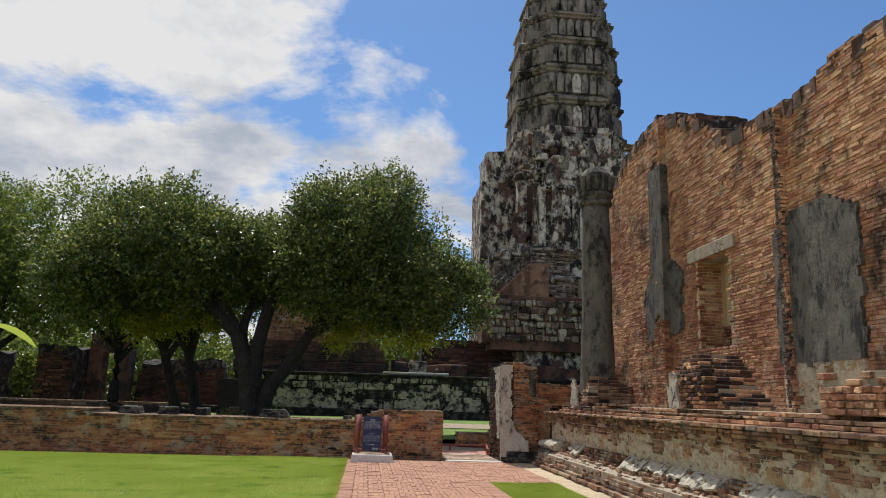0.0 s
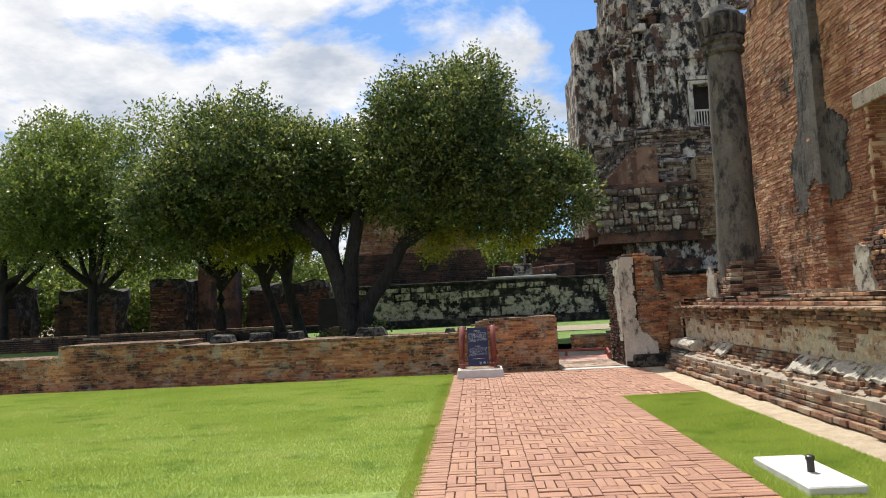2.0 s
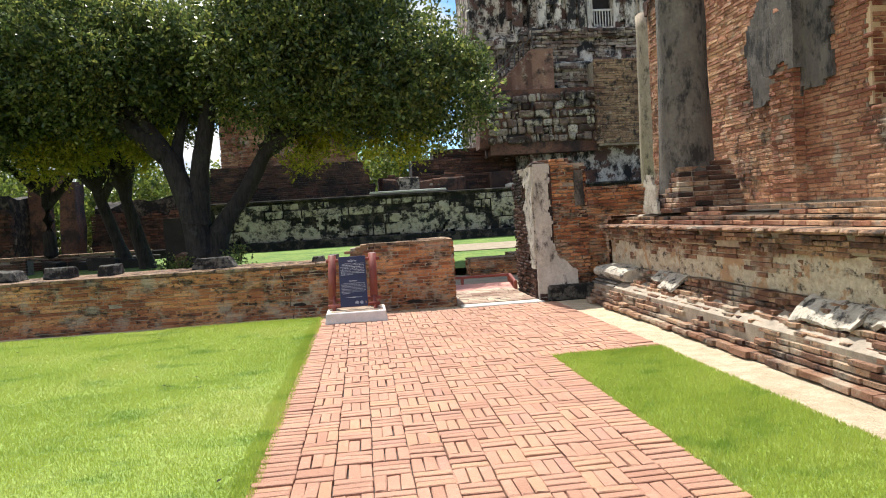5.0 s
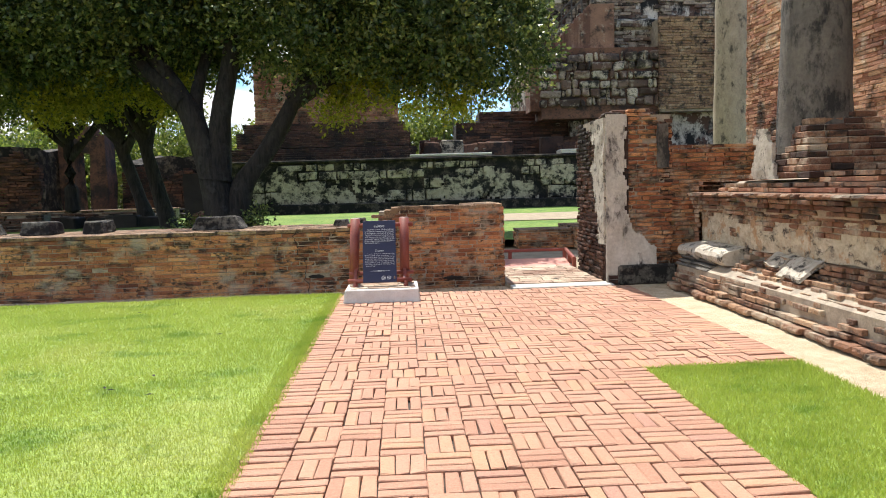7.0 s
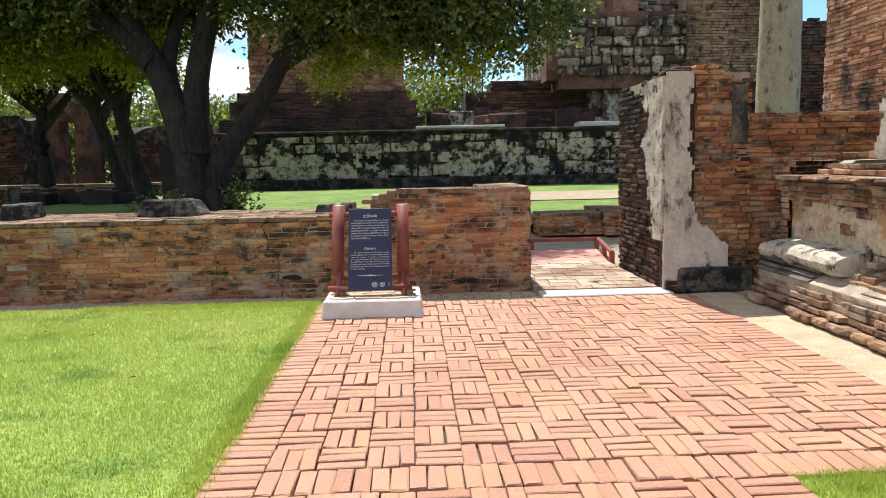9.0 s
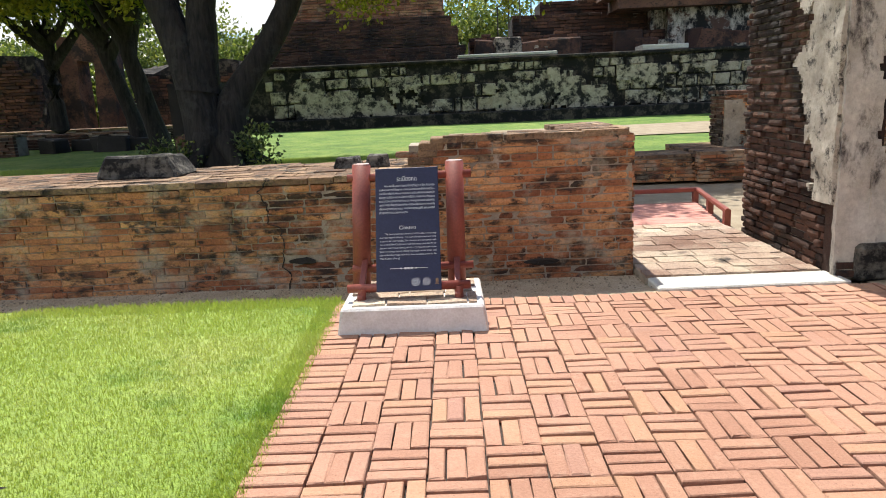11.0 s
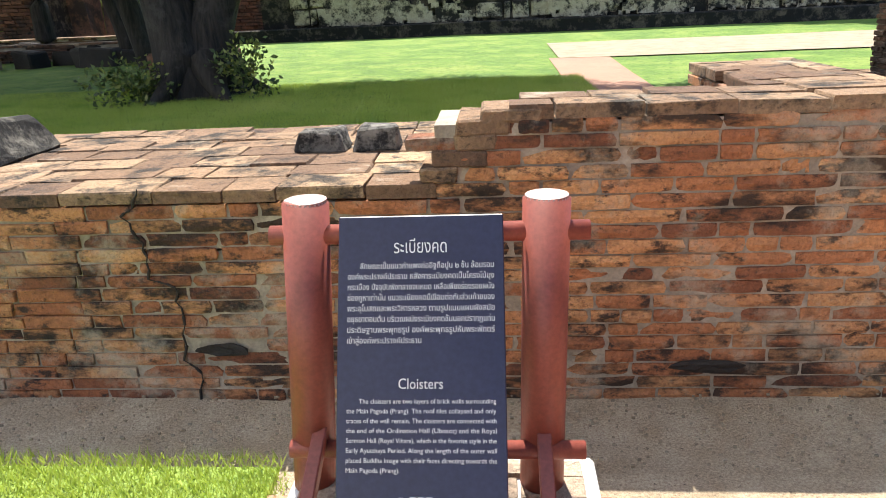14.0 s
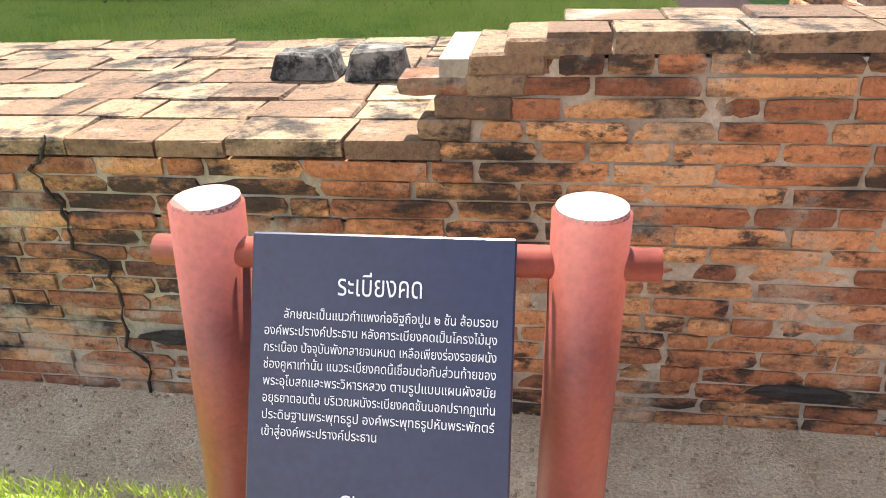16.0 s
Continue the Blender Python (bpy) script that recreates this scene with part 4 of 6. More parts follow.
def hall():
    wall = thing("wall_hall", "tall ruined brick wall of the hall with a ragged top", "wall", kind="structure")
    y_end = 21.1
    wy0, wy1, wz0, wz1 = 13.02, 14.42, 2.62, 4.44

    def in_window(y, z):
        return wy0 < y < wy1 and wz0 < z < wz1

    # mortar core in slices under the ragged top, with the window left open
    bm = bmesh.new()
    y = -10.0
    while y < y_end:
        b = min(y + 0.35, y_end)
        mid = (y + b) / 2
        top = hall_top(mid) - 0.08
        if wy0 - 0.05 < mid < wy1 + 0.05:
            box(bm, HALL_X + 0.022, HALL_X + 1.1, y, b, 1.3, wz0 - 0.03)
            box(bm, HALL_X + 0.022, HALL_X + 1.1, y, b, wz1 + 0.03, top)
        else:
            box(bm, HALL_X + 0.022, HALL_X + 1.1, y, b, 1.3, top)
        y = b
    part("core", bm, M["mortar"], wall)
    skip = lambda u, z: in_window(y_end - u, z + FLOOR_Z)
    brick_face(wall, (HALL_X, y_end, FLOOR_Z), -90, y_end + 10, lambda u: hall_top(y_end - u) - FLOOR_Z, M["brick_high"], 0.060, 0.25, 0.12, 0.007, 0.006, (6.5, 8.9), 81, skip)
    # the wall's end towards the gate, and its top
    brick_face(wall, (HALL_X + 1.1, y_end, FLOOR_Z), 180, 1.1, lambda u: 4.2, M["brick_high"], 0.066, 0.27, 0.12, 0.012, 0.012, None, 82)
    rng = random.Random(2)
    verts, faces = [], []
    y = -2.0
    while y < y_end:
        for x in (HALL_X + 0.12, HALL_X + 0.4, HALL_X + 0.7, HALL_X + 0.95):
            w, d, h = rng.uniform(0.2, 0.3), rng.uniform(0.14, 0.3), rng.uniform(0.05, 0.16)
            base = len(verts)
            z = hall_top(y) - 0.06 + h
            for px, py, pz in piece_verts(w, d, 0.3, rng, 0.08):
                verts.append((x + px, y + pz, z - py))
            faces.extend(tuple(base + i for i in f[::-1]) for f in PIECE_FACES)
        y += 0.22
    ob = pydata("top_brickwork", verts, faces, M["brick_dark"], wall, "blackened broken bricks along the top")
    ob["kind"] = "stuff"
    # window
    opening = thing("window_hall", "deep window opening with a concrete lintel and tan plaster inside", "window", kind="structure")
    one_box("lintel", (HALL_X - 0.05, HALL_X + 0.7, wy0 - 0.26, wy1 + 0.28, wz1 - 0.02, wz1 + 0.24), M["lintel"], opening, "pale concrete lintel", 0.012)
    one_box("reveal", (HALL_X + 0.02, HALL_X + 1.1, wy1 - 0.02, wy1 + 0.06, wz0, wz1), M["tan_plaster"], opening)
    one_box("reveal", (HALL_X + 0.02, HALL_X + 1.1, wy0 - 0.06, wy0 + 0.02, wz0, wz1), M["tan_plaster"], opening)
    brick_face(opening, (HALL_X + 0.04, wy1 - 0.03, wz0), 0, 0.5, lambda u: wz1 - wz0, M["brick_high"], 0.066, 0.25, 0.05, 0.012, 0.008, None, 85)
    one_box("back_panel", (HALL_X + 0.62, HALL_X + 0.72, wy0, wy1, wz0 + 0.05, wz1), M["tan_plaster"], opening, "smooth tan plaster infill")
    brick_face(opening, (HALL_X + 0.5, wy1, wz0), -90, wy1 - wy0, lambda u: 0.36 + 0.28 * u, M["brick_high"], 0.066, 0.25, 0.1, 0.012, 0.02, None, 86)
    # pilasters and plaster
    def plaster(name, label, y0, y1, z0, z1, x_out, seed, mat, trim=None):
        """A sheet of old render with a broken outline."""
        ny, nz = max(3, round((y1 - y0) / 0.07)), max(3, round((z1 - z0) / 0.07))
        verts, index, faces = [], {}, []
        keep = lambda y, z: trim is None or trim(y, z)
        for j in range(nz + 1):
            for i in range(ny + 1):
                y, z = y0 + (y1 - y0) * i / ny, z0 + (z1 - z0) * j / nz
                index[i, j] = len(verts)
                verts.append((HALL_X - x_out + 0.012 * noise.noise(Vector((y * 3, z * 3, seed))), y + 0.03 * noise.noise(Vector((y * 6, z * 6, seed + 3))), z + 0.03 * noise.noise(Vector((y * 6, z * 6, seed + 5)))))
        for j in range(nz):
            for i in range(ny):
                if keep(y0 + (y1 - y0) * (i + 0.5) / ny, z0 + (z1 - z0) * (j + 0.5) / nz):
                    faces.append((index[i, j], index[i, j + 1], index[i + 1, j + 1], index[i + 1, j]))
        ob = pydata(name, verts, faces, mat, wall, label)
        solid = ob.modifiers.new("thick", "SOLIDIFY")
        solid.thickness, solid.offset = x_out + 0.02, -1
        return ob

    rag = lambda y, z, s: noise.noise(Vector((y * 2.2, z * 2.2, s))) * 0.28 + noise.noise(Vector((y * 7, z * 7, s))) * 0.08
    one_box("pilaster", (HALL_X - 0.14, HALL_X + 0.05, 15.77, 16.33, 1.4, 8.05), M["mortar"], wall, "core of the pilaster")
    brick_face(wall, (HALL_X - 0.16, 16.35, FLOOR_Z), -90, 0.6, lambda u: 6.6, M["brick_high"], 0.066, 0.27, 0.1, 0.010, 0.01, None, 87)
    brick_face(wall, (HALL_X - 0.16, 15.75, FLOOR_Z), 0, 0.17, lambda u: 6.6, M["brick_high"], 0.066, 0.27, 0.1, 0.010, 0.005, None, 88)
    plaster("render_patch", "dark grey plaster over the pilaster", 15.68, 16.40, 3.2, 7.0, 0.185, 1, M["grey_plaster"], lambda y, z: z > 3.35 + rag(y, z, 1) * 0.8)
    plaster("render_patch", "grey plaster beside the pilaster", 14.9, 17.2, 2.6, 6.6, 0.045, 2, M["grey_plaster"],
            lambda y, z: abs(y - 16.05) < 1.02 - 0.72 * min(1.0, max(0, (z - 4.2) / 0.8)) + rag(y, z, 2) * 0.7 and z > 3.0 + rag(y, z, 7) * 0.8)
    one_box("pilaster", (HALL_X - 0.1, HALL_X + 0.05, 11.01, 11.17, 1.4, 6.45), M["mortar"], wall, "core of the narrow pilaster")
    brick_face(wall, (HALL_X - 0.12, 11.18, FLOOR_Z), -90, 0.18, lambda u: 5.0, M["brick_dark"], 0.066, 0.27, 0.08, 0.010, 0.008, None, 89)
    brick_face(wall, (HALL_X - 0.12, 11.0, FLOOR_Z), 0, 0.13, lambda u: 5.0, M["brick_high"], 0.066, 0.27, 0.08, 0.010, 0.005, None, 90)
    plaster("render_patch", "near-black stained plaster with an arched top", 9.3, 11.42, 1.46, 4.75, 0.055, 3, M["grey_plaster"],
            lambda y, z: z > 2.15 + 0.2 * rag(y, z, 5) and z < 4.62 - 0.55 * max(0, abs(y - 10.4) - 0.45) ** 1.1 + 0.15 * rag(y, z, 3) and y > 9.36 + rag(y, z, 4) * 0.4)
    plaster("render_patch", "pale remains of plaster below the stain", 9.4, 11.35, 1.46, 2.3, 0.035, 4, M["podium_plaster"], lambda y, z: rag(y, z, 9) > -0.12)
    # slender column before the wall
    col = thing("column", "tall round grey plastered column on a broken brick base", "column")
    bm = bmesh.new()
    lathe(bm, [(0.42, 1.5), (0.40, 1.9), (0.375, 2.3), (0.35, 3.6), (0.33, 5.2), (0.315, 6.05)], (5.07, 16.3, 0), 28)
    bmesh.ops.subdivide_edges(bm, edges=[e for e in bm.edges if abs(e.verts[0].co.z - e.verts[1].co.z) > 0.1], cuts=6)
    lumpy(bm, 0.018, 2.6, 0, 3)
    part("shaft", bm, M["grey_plaster"], col, "", True)
    bm = bmesh.new()
    lathe(bm, [(0.33, 6.02), (0.39, 6.06), (0.39, 6.12), (0.34, 6.15), (0.36, 6.22), (0.41, 6.26), (0.41, 6.32), (0.35, 6.36), (0.36, 6.62), (0.40, 6.72), (0.37, 6.8), (0.25, 6.95)], (5.07, 16.3, 0), 28)
    part("capital", bm, M["grey_plaster"], col, "ringed capital")
    for k in range(14):
        a = 2 * math.pi * k / 14
        bm = bmesh.new()
        tube(bm, (5.07 + 0.37 * math.cos(a), 16.3 + 0.37 * math.sin(a), 6.38), (5.07 + 0.40 * math.cos(a), 16.3 + 0.40 * math.sin(a), 6.72), 0.05, 0.075, 6)
        part("petal", bm, M["grey_plaster"], col)
    rng = random.Random(20)
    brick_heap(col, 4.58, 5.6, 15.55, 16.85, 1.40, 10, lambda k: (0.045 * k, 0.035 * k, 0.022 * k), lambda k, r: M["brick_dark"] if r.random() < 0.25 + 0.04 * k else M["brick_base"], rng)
    render_sheet(col, (4.575, 16.72, 0), -90, 0.55, 1.40, 1.98, 0.03, lambda u, z, r: abs(u - 0.27) < 0.24 - 0.28 * max(0, z - 1.55) + 0.16 * r, M["torus"], "pale plaster remains", 31, 0.035)
    far_col = thing("column", "tall round weathered column behind the side wall", "column")
    bm = bmesh.new()
    lathe(bm, [(0.6, -0.1), (0.58, 1.2), (0.55, 2.3), (0.53, 5.0), (0.5, 8.0)], (10.5, 30.0, 0), 24)
    bmesh.ops.subdivide_edges(bm, edges=[e for e in bm.edges if abs(e.verts[0].co.z - e.verts[1].co.z) > 0.1], cuts=5)
    lumpy(bm, 0.03, 2.2, 0, 8)
    part("shaft", bm, M["tan_column"], far_col, "", True)
    # broken stump
    stump = thing("column_stump", "broken brick stump of a column with plaster on its side", "column stump")
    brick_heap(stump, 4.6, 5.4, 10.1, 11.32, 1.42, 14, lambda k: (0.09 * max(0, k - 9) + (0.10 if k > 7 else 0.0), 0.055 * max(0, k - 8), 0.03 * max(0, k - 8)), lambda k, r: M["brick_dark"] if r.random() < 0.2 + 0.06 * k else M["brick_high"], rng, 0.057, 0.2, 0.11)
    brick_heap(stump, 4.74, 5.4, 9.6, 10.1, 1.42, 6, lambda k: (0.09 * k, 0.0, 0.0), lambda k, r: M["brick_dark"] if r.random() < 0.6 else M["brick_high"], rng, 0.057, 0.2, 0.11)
    render_sheet(stump, (4.595, 11.32, 0), -90, 0.44, 1.42, 1.95, 0.03, lambda u, z, r: abs(u - 0.22) < 0.2 + 0.16 * r, M["torus"], "grey-white plaster remains", 33, 0.035)
    stub = thing("step_stub", "square brick stub on the podium edge", "wall stub")
    brick_heap(stub, 4.6, 5.5, 6.4, 7.5, 1.40, 6, lambda k: (0.0, 0.0, 0.0), lambda k, r: M["brick_high"], rng)


hall()

# ---------------------------------------------------------------- terraces and tower behind
def terrace():
    wall = thing("wall_terrace", "dark terrace wall of limestone blocks with black lichen", "wall", kind="structure")
    one_box("core", (-7.0, 30, 39.1, 41.4, 0.3, 2.62), M["terrace_core"], wall)
    rng = random.Random(77)
    shapes = []
    for k in range(6):
        bm = bmesh.new()
        box(bm, -0.5, 0.5, 0, 0.3, -0.5, 0.5, 0.07, 0.06, rng)
        mesh = bpy.data.meshes.new("stone_block")
        bm.to_mesh(mesh)
        bm.free()
        mesh.materials.append(M["laterite"])
        shapes.append(mesh)
    z = 0.86
    for row, h in enumerate((0.52, 0.46, 0.38, 0.30)):
        x = -6.9 - rng.random() * 0.4
        while x < 17:
            w = rng.choice((0.28, 0.4, 0.55, 0.8, 1.25)) * rng.uniform(0.85, 1.15)
            lit = noise.noise(Vector((x * 0.45, row * 0.6, 1.5)))
            if rng.random() > 0.06 and lit > (-0.38 if row < 3 else -0.05):
                ob = new("stone_block", rng.choice(shapes))
                ob.parent = wall
                ob.matrix_basis = Matrix.Translation((x + w / 2, 39.0 + rng.uniform(-0.02, 0.05), z + h / 2)) @ Matrix.Rotation(rng.uniform(-0.05, 0.05), 4, "Y") @ Matrix.Diagonal(((w - 0.03) * rng.uniform(0.88, 1.0), 0.6, (h - 0.03) * rng.uniform(0.85, 1.0), 1))
            x += w
        z += h
    # what is left of the pale render over the blocks
    def left_over(u, z, r):
        return noise.noise(Vector((u * 0.55, z * 0.9, 3.3))) + 0.45 * r > -0.12 + 0.5 * max(0.0, z - 1.55)

    render_sheet(wall, (-5.2, 39.0, 0), 0, 15.0, 0.84, 2.25, 0.05, left_over, M["laterite"], "pale ochre render broken away in patches", 17, 0.11)
    one_box("coping", (-7.1, 30, 38.95, 41.5, 2.58, 2.70), M["terrace_core"], wall, "near-black coping with shade in its colour", 0.03, 0.02)
    one_box("ledge", (-9, 30, 38.55, 39.1, 0.3, 0.82), M["terrace_core"], wall, "low black step along the foot", 0.04, 0.02)
    slab = thing("pale_slab", "pale flat slab lying on the terrace edge", "slab")
    one_box("slab", (0.7, 4.2, 39.05, 40.4, 2.702, 2.84), M["pale_stone"], slab, bevel=0.02, rough=0.02)
    slab = thing("pale_slab", "small pale slab lying on the terrace edge", "slab")
    one_box("slab", (7.2, 8.8, 39.05, 40.2, 2.702, 2.88), M["pale_stone"], slab, bevel=0.02, rough=0.02)
    upper = thing("upper_terrace", "stepped brick terrace below the tower, soot and shade in its colour", "terrace", kind="structure")
    rng = random.Random(4)
    for x0, x1, y0, z0, z1 in ((1.2, 30, 42.6, 2.6, 3.7), (3.0, 30, 43.3, 3.7, 4.5), (4.2, 30, 43.9, 4.4, 5.1)):
        one_box("core", (x0 + 0.05, x1, y0 + 0.1, 46, z0, z1 - 0.06), M["shade_black_stone"], upper)
        brick_face(upper, (x0, y0, z0), 0, 17 - x0, lambda u, h=z1 - z0: h + 0.1 * noise.noise(Vector((u * 1.3, z0, 0))), M["brick_dark"], 0.13, 0.5, 0.25, 0.02, 0.03, None, int(x0 * 10))
    for k in range(26):
        x = rng.uniform(1.5, 12)
        bm = bmesh.new()
        s = rng.uniform(0.25, 0.7)
        box(bm, x - s, x + s, 42.0, 42.5, 2.69, 2.75 + rng.uniform(0.2, 0.9), 0.05, 0.06, rng)
        part("rubble_block", bm, M["brick_dark"] if k % 4 else M["laterite"], upper)


terrace()


def redent(half, notch=0.12, steps=3):
    """Outline of a square plan with stepped corners."""
    h, s = half, half * notch
    corner = []
    for k in range(steps):
        corner.append((h - s * k, h - s * (steps - k)))
        corner.append((h - s * (k + 1), h - s * (steps - k)))
    corner = [(h, h - s * steps)] + [p for k in range(steps) for p in ((h - s * (k + 1) + 0.0, h - s * (steps - k)), (h - s * (k + 1), h - s * (steps - k - 1)))]
    out = []
    for q in range(4):
        a = q * math.pi / 2
        out += [(x * math.cos(a) - y * math.sin(a), x * math.sin(a) + y * math.cos(a)) for x, y in corner]
    return out


def stacked(bm, centre, layers, notch=0.12, steps=3):
    """A redented tower from (half width, height) layers."""
    last = None
    for half, z in layers:
        ring = [bm.verts.new((centre[0] + x, centre[1] + y, z)) for x, y in redent(half, notch, steps)]
        if last:
            for i in range(len(ring)):
                j = (i + 1) % len(ring)
                bm.faces.new((last[i], last[j], ring[j], ring[i]))
        last = ring
    bm.faces.new(last)


def prang():
    c = (13.1, 48.6)
    tower = thing("prang_tower", "tall corn-cob shaped temple tower with weathered grey stucco", "tower")
    bm = bmesh.new()
    stacked(bm, c, [(6.4, 0.3), (6.4, 5.0), (6.2, 5.05), (6.2, 5.6), (6.05, 5.7), (6.05, 6.9), (6.3, 7.0), (6.3, 7.3), (5.8, 7.5), (5.8, 8.6), (6.0, 8.7), (6.0, 9.0), (5.5, 9.2), (5.4, 10.3), (5.6, 10.4), (5.6, 10.8), (5.0, 11.2)], 0.09, 4)
    lumpy(bm, 0.12, 0.9, 1, 2)
    part("base", bm, M["prang"], tower, "moulded base of blackened brick and stucco")
    bm = bmesh.new()
    stacked(bm, c, [(4.7, 11.0), (4.7, 11.5), (4.5, 11.6), (4.35, 15.6), (4.5, 15.7), (4.5, 16.0), (4.65, 16.1), (4.65, 16.4), (4.2, 16.7), (3.85, 19.2), (4.0, 19.3), (4.0, 19.7), (3.6, 19.9)], 0.11, 4)
    lumpy(bm, 0.07, 0.8, 2, 3)
    part("body", bm, M["prang"], tower, "white stucco body stained black")
    # tapering tiers with rows of antefixes
    prof = lambda z: 3.8 * max(0.02, 1 - max(0.0, (z - 20.5) / 14.5) ** 1.9) ** 0.62
    z, tiers = 19.8, 0
    while z < 33.0:
        h = 2.45 - 0.13 * tiers
        a, b = prof(z), prof(z + h)
        bm = bmesh.new()
        stacked(bm, c, [(a * 0.90, z), (a * 0.90, z + h * 0.66), (a * 0.97, z + h * 0.69), (a * 0.97, z + h * 0.76), (a * 1.02, z + h * 0.79), (a * 1.02, z + h * 0.87), (a * 0.96, z + h * 0.92), (b * 0.92, z + h)], 0.11, 4)
        part("tier", bm, M["prang_top"], tower)
        outline = redent(a * 0.955, 0.11, 4)
        rows = []
        for (x0, y0), (x1, y1) in zip(outline, outline[1:] + outline[:1]):
            long = math.hypot(x1 - x0, y1 - y0)
            if y0 + y1 > 2.5 * a * 0.3 + 1e-6 and abs(x0 + x1) < a:
                continue
            n = max(1, round(long / 0.6))
            nx, ny = (y1 - y0) / long, -(x1 - x0) / long
            for i in range(n):
                f = (i + 0.5) / n
                rows.append((x0 + (x1 - x0) * f, y0 + (y1 - y0) * f, nx, ny, long / n))
        for x, y, nx, ny, w in rows:
            mid = abs(x) < 0.25 and y < 0
            bm = bmesh.new()
            ww = min(w * 0.36, 0.36) * (1.5 if mid else 1.0)
            outline2 = [(-ww, 0), (ww, 0), (ww * 1.05, h * 0.34), (ww * 0.8, h * 0.5), (ww * 0.3, h * 0.60), (-ww * 0.3, h * 0.60), (-ww * 0.8, h * 0.5), (-ww * 1.05, h * 0.34)]
            fr = [bm.verts.new((c[0] + x + nx * 0.16 + -ny * s, c[1] + y + ny * 0.16 + nx * s, z + t + 0.02)) for s, t in outline2]
            bk = [bm.verts.new((c[0] + x - nx * 0.2 + -ny * s, c[1] + y - ny * 0.2 + nx * s, z + t + 0.02)) for s, t in outline2]
            bm.faces.new(fr)
            bm.faces.new(bk[::-1])
            for i in range(len(fr)):
                j = (i + 1) % len(fr)
                bm.faces.new((fr[i], bk[i], bk[j], fr[j]))
            part("antefix", bm, M["white_plaster"] if mid and tiers < 3 else M["prang_top"], tower)
        z += h
        tiers += 1
    bm = bmesh.new()
    lathe(bm, [(1.5, z - 0.3), (1.1, z + 0.9), (0.5, z + 1.8), (0.1, z + 2.6)], (c[0], c[1], 0), 16)
    part("finial", bm, M["prang_top"], tower)
    # courses of broken masonry over the faces of the base
    for half, z0, z1 in ((6.2, 5.05, 5.6), (6.05, 5.7, 6.9), (6.3, 7.0, 7.3), (5.8, 7.5, 8.6), (6.0, 8.7, 9.0), (5.5, 9.2, 10.3), (5.6, 10.4, 10.8)):
        s = half * 0.09
        faces = [(-(half - 4 * s), half - 4 * s, half)] + [(-(half - s * k), -(half - s * (k + 1)), half - s * (4 - k)) for k in range(4)]
        for xa, xb, y in faces:
            brick_face(tower, (c[0] + xa, c[1] - y - 0.12, z0), 0, xb - xa, lambda u, h=z1 - z0: h, M["prang_block"], 0.15, 0.42, 0.3, 0.02, 0.05, None, int(z0 * 10 + xa * 7), lambda u, z, y=y: noise.noise(Vector((u * 0.9, z * 1.2, y + z0))) < -0.2)
    # side porch towards the trees
    bm = bmesh.new()
    box(bm, 6.9, 9.3, 46.4, 50.8, 8.8, 16.0)
    box(bm, 7.3, 9.3, 46.9, 50.3, 15.9, 18.4)
    lumpy(bm, 0.10, 0.8, 3, 5)
    part("side_porch", bm, M["prang"], tower)
    # porch with the doorway, towards the gate
    px0, px1, py = 10.6, 16.2, 43.3
    dx0, dx1, dz0, dz1 = 13.05, 14.15, 10.9, 13.4
    for k, (x0, x1, y0, y1, z0, z1) in enumerate(((px0, dx0, py, 45, 8.2, 15.2), (dx1, px1, py, 45, 8.2, 15.2), (dx0, dx1, py, 45, 8.2, dz0), (dx0, dx1, py, 45, dz1, 15.2), (px0 - 0.15, px1 + 0.15, py - 0.15, 45, 14.9, 15.4), (px0 + 0.5, px1 - 0.5, py + 0.2, 45.2, 15.4, 17.2), (px0 + 1.2, px1 - 1.2, py + 0.4, 45.2, 17.2, 18.6))):
        bm = bmesh.new()
        box(bm, x0, x1, y0, y1, z0, z1)
        lumpy(bm, 0.05, 1.1, 5, k)
        part("porch_block", bm, M["prang"], tower, "weathered stucco of the porch")
    # A black panel paints the unlit inside of the doorway.
    one_box("door_back", (dx0 - 0.1, dx1 + 0.1, 43.85, 44.0, dz0 - 0.1, dz1 + 0.1), M["shade_black_stone"], tower, "black panel painting the dark inside of the doorway")
    for k, (g, z0) in enumerate(((0.12, 13.4), (0.28, 13.65))):
        one_box("door_frame", (dx0 - g - 0.15, dx1 + g + 0.15, py - 0.12 - 0.05 * k, py + 0.1, z0, z0 + 0.2), M["white_plaster"], tower)
    one_box("door_frame", (dx0 - 0.32, dx0 - 0.02, py - 0.12, py + 0.1, dz0 - 0.3, dz1), M["white_plaster"], tower)
    one_box("door_frame", (dx1 + 0.02, dx1 + 0.32, py - 0.12, py + 0.1, dz0 - 0.3, dz1), M["white_plaster"], tower)
    for k in range(7):
        one_box("baluster", (dx0 + 0.08 + 0.155 * k, dx0 + 0.13 + 0.155 * k, py + 0.05, py + 0.1, dz0, dz0 + 1.0), M["pale_stone"], tower)
    one_box("baluster_rail", (dx0, dx1, py + 0.03, py + 0.12, dz0 + 0.95, dz0 + 1.05), M["pale_stone"], tower)
    for k, z in enumerate((10.9, 11.25, 13.0, 14.6, 15.0)):
        g = 0.10 + 0.06 * (k % 2)
        for x0, x1 in ((px0 - g, dx0 - 0.35), (dx1 + 0.35, px1 + g)):
            bm = bmesh.new()
            box(bm, x0, x1, py - g, py + 0.2, z, z + 0.16)
            lumpy(bm, 0.04, 1.5, 3, k)
            part("cornice", bm, M["prang"], tower)
    rng = random.Random(61)
